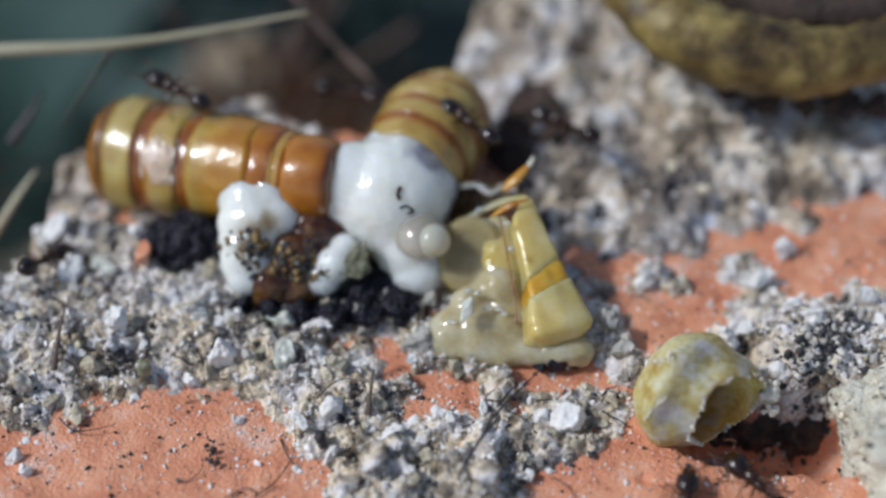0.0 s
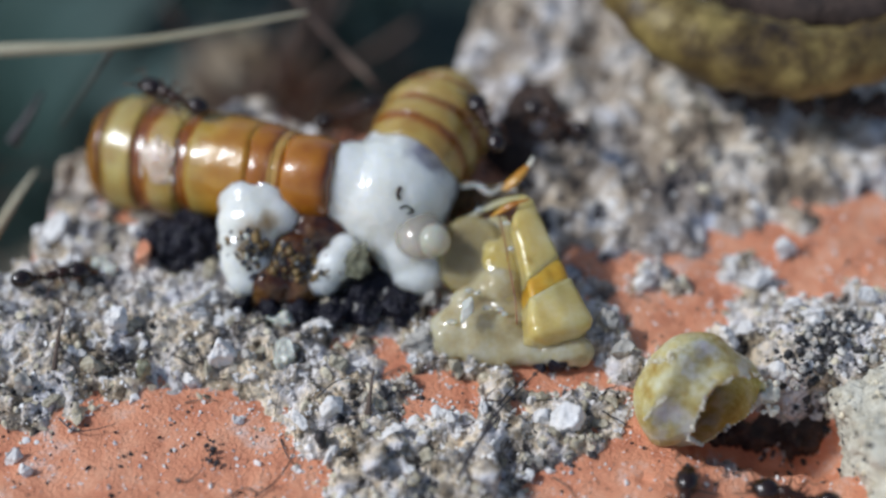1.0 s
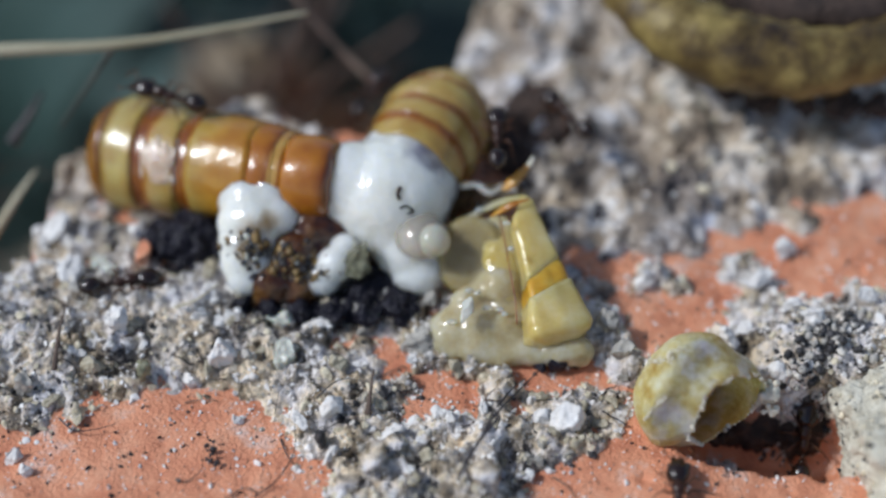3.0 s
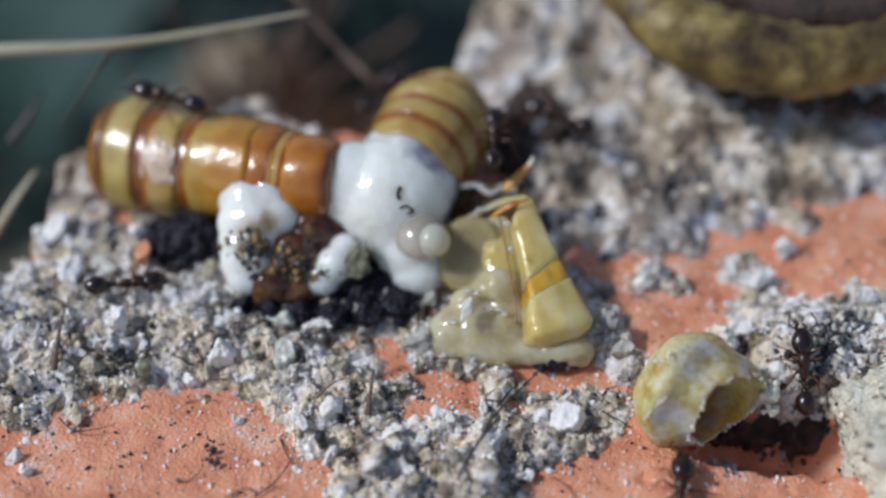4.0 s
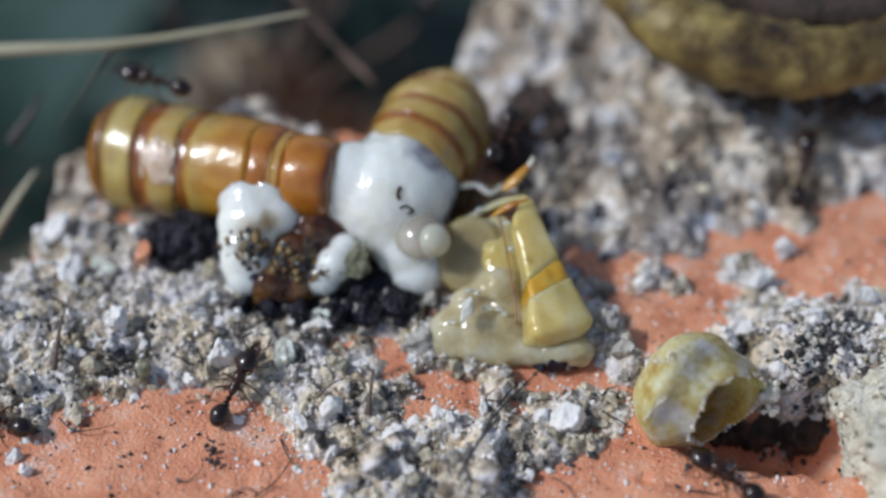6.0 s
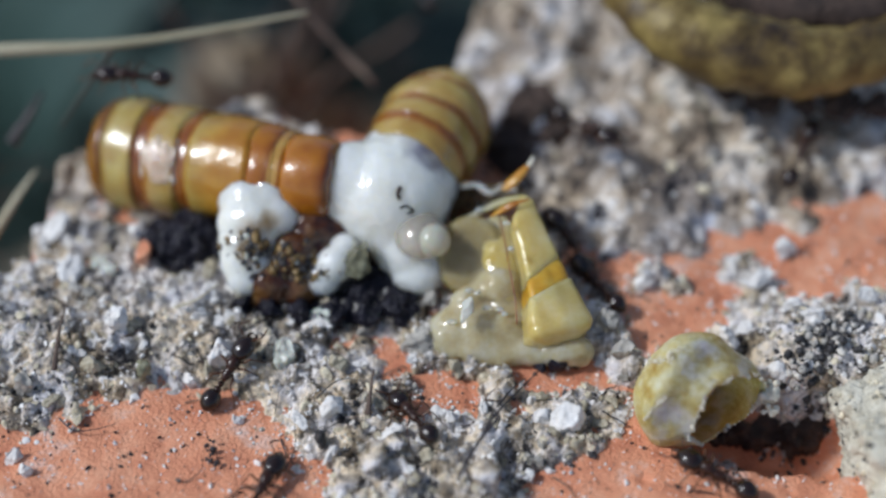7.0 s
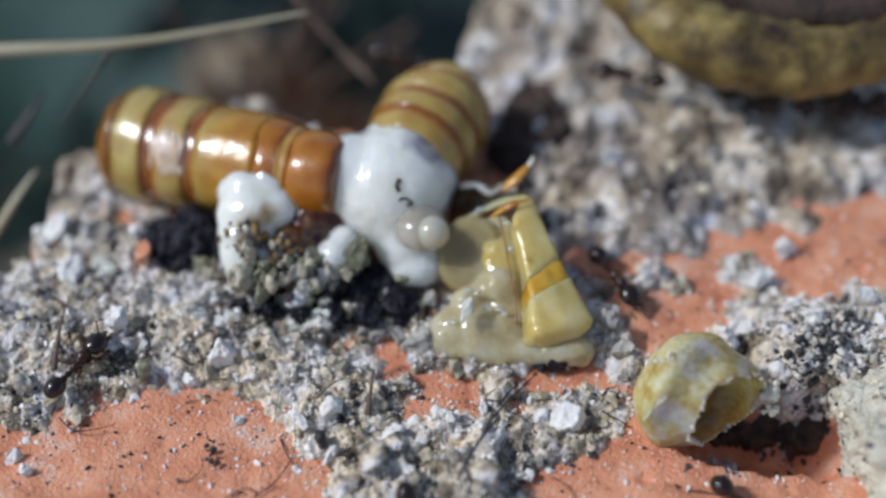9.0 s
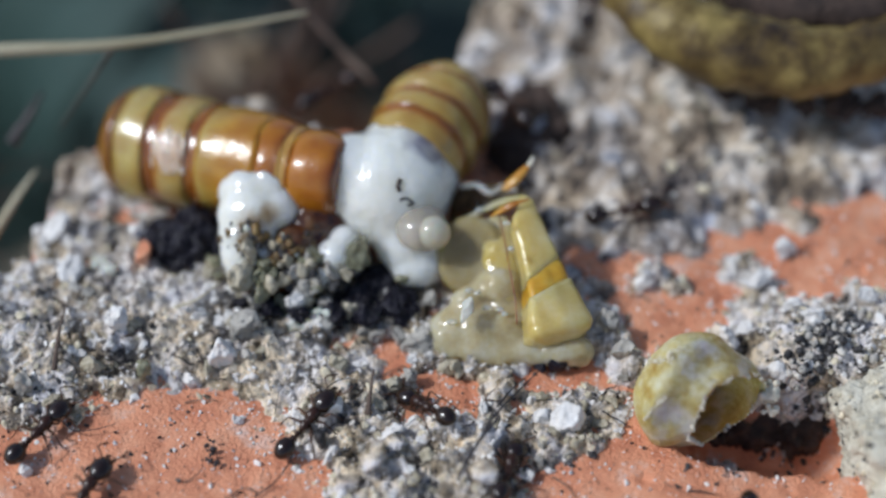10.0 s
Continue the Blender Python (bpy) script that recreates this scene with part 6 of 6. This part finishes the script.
    walk(ANTS[4], stride([(0, (-8.40, -17.54), (-8.69, -19.59), N), (6.5, (-7.02, -17.54), (-7.11, -19.59), N), (6.8, (-6.24, -10.73), (-7.21, -12.91), N), (7, (-7.36, -13.14), (-8.03, -14.73), N),
        (7.3, (-8.17, -17.54), (-8.10, -15.41), N), (8, (-8.86, -17.54), (-8.69, -19.59), N), (8.3, (-10.30, -9.39), (-9.62, -11.47), N), (8.5, (-7.33, -7.22), (-5.43, -9.69), N),
        (8.8, (-3.57, -9.69), (-4.66, -7.22), N), (9, (-1.02, -17.02), (-1.51, -14.87), N), (9.2, (-0.55, -17.54), (-1.00, -19.59), N), (9.5, (-0.29, -12.42), (-1.88, -14.17), N),
        (10, (-1.59, -9.23), (0.27, -11.12), N)]))
    walk(ANTS[5], stride([(0, (0.14, -17.54), (0.14, -19.59), N), (6.5, (0.14, -17.54), (0.14, -19.59), N), (6.8, (0.02, -9.99), (0.02, -12.77), N), (7, (-2.09, -9.39), (-0.46, -12.05), N),
        (7.5, (-4.37, -6.97), (-3.22, -9.08), N), (8, (-2.36, -8.16), (-1.56, -11.32), N), (8.5, (4.71, -10.35), (3.41, -12.62), N), (8.8, (4.74, -12.62), (4.10, -10.29), N),
        (9, (4.06, -17.54), (3.91, -15.41), N), (9.7, (3.58, -18.06), (3.74, -20.09), N), (10, (3.19, -11.90), (2.40, -14.54), N)]))
    walk(ANTS[6], stride([(0, (10.44, -13.72), (9.91, -16.06), N), (0.5, (10.46, -13.72), (9.96, -16.06), N), (1, (10.43, -13.61), (9.92, -15.93), N), (1.5, (10.29, -13.50), (9.92, -15.93), N),
        (2, (10.28, -13.36), (9.93, -15.79), N), (2.5, (10.05, -13.50), (9.89, -15.79), N), (2.7, (9.99, -13.33), (9.90, -15.66), N), (3.8, (10.24, -13.04), (9.87, -15.25), N),
        (4, (10.26, -13.04), (9.87, -15.25), N), (4.4, (10.08, -16.73), (9.66, -18.81), N), (4.7, (11.33, -13.72), (11.34, -15.93), N), (5, (12.65, -12.64), (12.25, -14.70), N),
        (5.5, (13.40, -11.49), (13.68, -13.58), N), (5.7, (11.09, -12.53), (13.09, -14.06), N), (6.8, (11.12, -12.24), (12.64, -13.78), N), (7, (10.78, -12.70), (12.41, -13.72), N),
        (7.2, (11.60, -12.30), (12.62, -14.00), N), (7.5, (15.31, -11.87), (15.78, -13.72), N), (7.8, (16.20, -17.26), (15.82, -15.11), N), (8.5, (14.34, -17.26), (14.51, -19.32), N),
        (8.8, (13.65, -11.43), (12.47, -13.16), N), (9.1, (12.94, -17.26), (12.97, -15.11), N), (10, (12.94, -17.26), (12.97, -15.11), N)]))
    walk(ANTS[7], stride([(0, (12.75, -12.87), (14.05, -14.45), N), (0.5, (13.83, -12.93), (14.51, -14.56), N), (0.9, (14.62, -12.30), (15.22, -14.28), N), (1.2, (15.07, -16.99), (14.90, -14.84), N),
        (1.7, (15.86, -14.00), (15.42, -16.19), N), (2, (15.99, -11.78), (15.74, -14.00), N), (2.5, (16.37, -10.48), (15.99, -12.59), N), (2.7, (16.54, -9.34), (16.09, -11.57), N),
        (3.8, (16.55, -6.60), (16.39, -9.49), N), (4, (15.91, -6.60), (16.01, -9.49), N), (4.2, (14.19, -4.92), (15.83, -6.22), N), (4.5, (12.46, -1.54), (14.78, -3.25), N),
        (5, (7.56, 1.48), (10.08, 2.21), N), (5.3, (11.15, -1.20), (8.93, -2.23), N), (5.5, (18.04, 2.95), (15.57, 2.03), N), (5.7, (18.19, 5.35), (17.58, 2.58), N),
        (6.8, (17.76, 5.50), (16.82, 3.14), N), (7, (18.31, 5.82), (17.15, 3.52), N), (7.4, (25.47, 6.21), (23.13, 5.82), N), (10, (25.47, 6.21), (23.13, 5.82), N)]))
    walk(ANTS[8], stride([(0, (4.85, 5.53), (6.85, 4.30), 3.0), (1, (4.45, 5.92), (6.32, 4.57), 3.0), (1.5, (5.64, 7.69), (6.24, 4.57), 3.0), (2, (5.15, 7.49), (6.73, 4.45), 3.0),
        (2.5, (5.27, 7.49), (7.11, 4.08), 3.0), (2.7, (5.27, 7.49), (7.11, 4.08), 3.0), (3.8, (4.59, 5.99), (6.47, 4.84), 3.0), (4, (4.59, 5.99), (6.48, 4.91), 3.0),
        (4.1, (9.88, 2.88), (11.13, 1.78), 3.0), (4.5, (20.50, 3.44), (18.25, 2.88), 3.0), (5, (24.75, 4.38), (22.23, 4.00), 3.0), (7, (24.75, 4.38), (22.23, 4.00), 3.0),
        (9.6, (9.47, 16.46), (11.16, 18.78), 3.0), (10, (2.68, 7.09), (3.62, 5.72), 3.0)]))
    walk(ANTS[9], stride([(0, (24.45, -0.23), (26.61, -0.23), N), (6.5, (24.45, -0.23), (26.61, -0.23), N), (6.8, (9.86, -0.40), (7.47, 1.03), N), (7, (5.45, 0.31), (6.33, -0.93), N),
        (7.5, (4.93, 3.05), (5.92, 1.57), N), (8, (4.30, 2.49), (5.08, 1.21), N), (8.3, (5.83, -0.23), (4.83, 1.94), N), (8.5, (6.95, -1.90), (5.83, -0.23), N),
        (9, (8.81, -3.67), (7.39, -1.28), N), (9.3, (13.57, -1.77), (11.70, -0.93), N), (9.5, (6.54, -2.14), (8.74, -4.67), N), (10, (10.27, 1.28), (7.66, 0.92), N)]))
    walk(ANTS[10], stride([(0, (23.77, -3.67), (25.87, -3.67), N), (6.5, (23.77, -3.67), (25.87, -3.67), N), (6.8, (6.81, -1.97), (7.46, -3.50), N), (7, (6.80, -2.14), (7.53, -3.17), N),
        (7.3, (10.85, -4.34), (8.86, -3.00), N), (7.5, (23.77, -3.67), (21.41, -3.67), N), (10, (23.77, -3.67), (21.41, -3.67), N)]))
    walk(ANTS[11], stride([(0, (-3.75, 9.33), (-5.51, 9.74), 0.6), (0.5, (-3.73, 8.80), (-4.98, 7.50), 0.6), (1, (-4.15, 8.31), (-5.28, 7.70), 0.6), (1.5, (-3.44, 8.71), (-4.69, 7.42), 0.6),
        (2, (-3.47, 9.74), (-4.14, 8.11), 0.6), (2.5, (-3.54, 10.45), (-4.16, 8.63), 0.6), (2.7, (-3.54, 10.37), (-4.16, 8.63), 0.6), (3.8, (-2.75, 10.45), (-3.59, 9.04), 0.6),
        (4, (-2.75, 10.37), (-3.59, 9.04), 0.6), (4.5, (-1.32, 13.80), (-1.89, 11.63), 0.6), (5, (-0.12, 19.29), (-0.73, 16.49), 0.6), (8.7, (-0.12, 19.29), (-0.73, 16.49), 0.6),
        (9, (-2.94, 12.40), (-1.45, 11.55), 0.6), (9.3, (-5.38, 10.37), (-3.66, 11.63), 0.6), (10, (-6.49, 9.12), (-5.37, 9.95), 0.6)]))
    walk(ANTS[12], stride([(0, (-16.35, -17.52), (-16.48, -19.57), N), (9.7, (-16.35, -17.52), (-16.48, -19.57), N), (10, (-14.87, -13.30), (-15.59, -14.70), N)]))
    for k, ant in enumerate(ANTS):
        legs = [c for c in ant.children if c.name.startswith("leg")]
        for j, leg in enumerate(legs):
            sign = 1 if j % 2 == 0 else -1
            spot = leg.matrix_basis.translation.copy()
            steps = []
            for q in range(0, 101, 2):
                t = q / 10
                swing = sign * 14 * math.sin(t * 9.0 + k * 1.7 + j * 0.4)
                steps.append((t, Matrix.Translation(spot) @ Matrix.Rotation(radians(swing), 4, "Z")))
            walk(leg, steps)
    for ob, a, t0, t1, b in PILE:
        m0, m1 = at(a), at(b)
        mid = at(((a[0] + b[0]) / 2, (a[1] + b[1]) / 2, max(a[2], b[2]) + 0.5)) @ Matrix.Rotation(0.8, 4, "X")
        walk(ob, [(0.0, m0), (t0, m0), ((t0 + t1) / 2, mid), (t1, m1 @ Matrix.Rotation(1.3, 4, "X")), (10.0, m1 @ Matrix.Rotation(1.3, 4, "X"))])


motions()
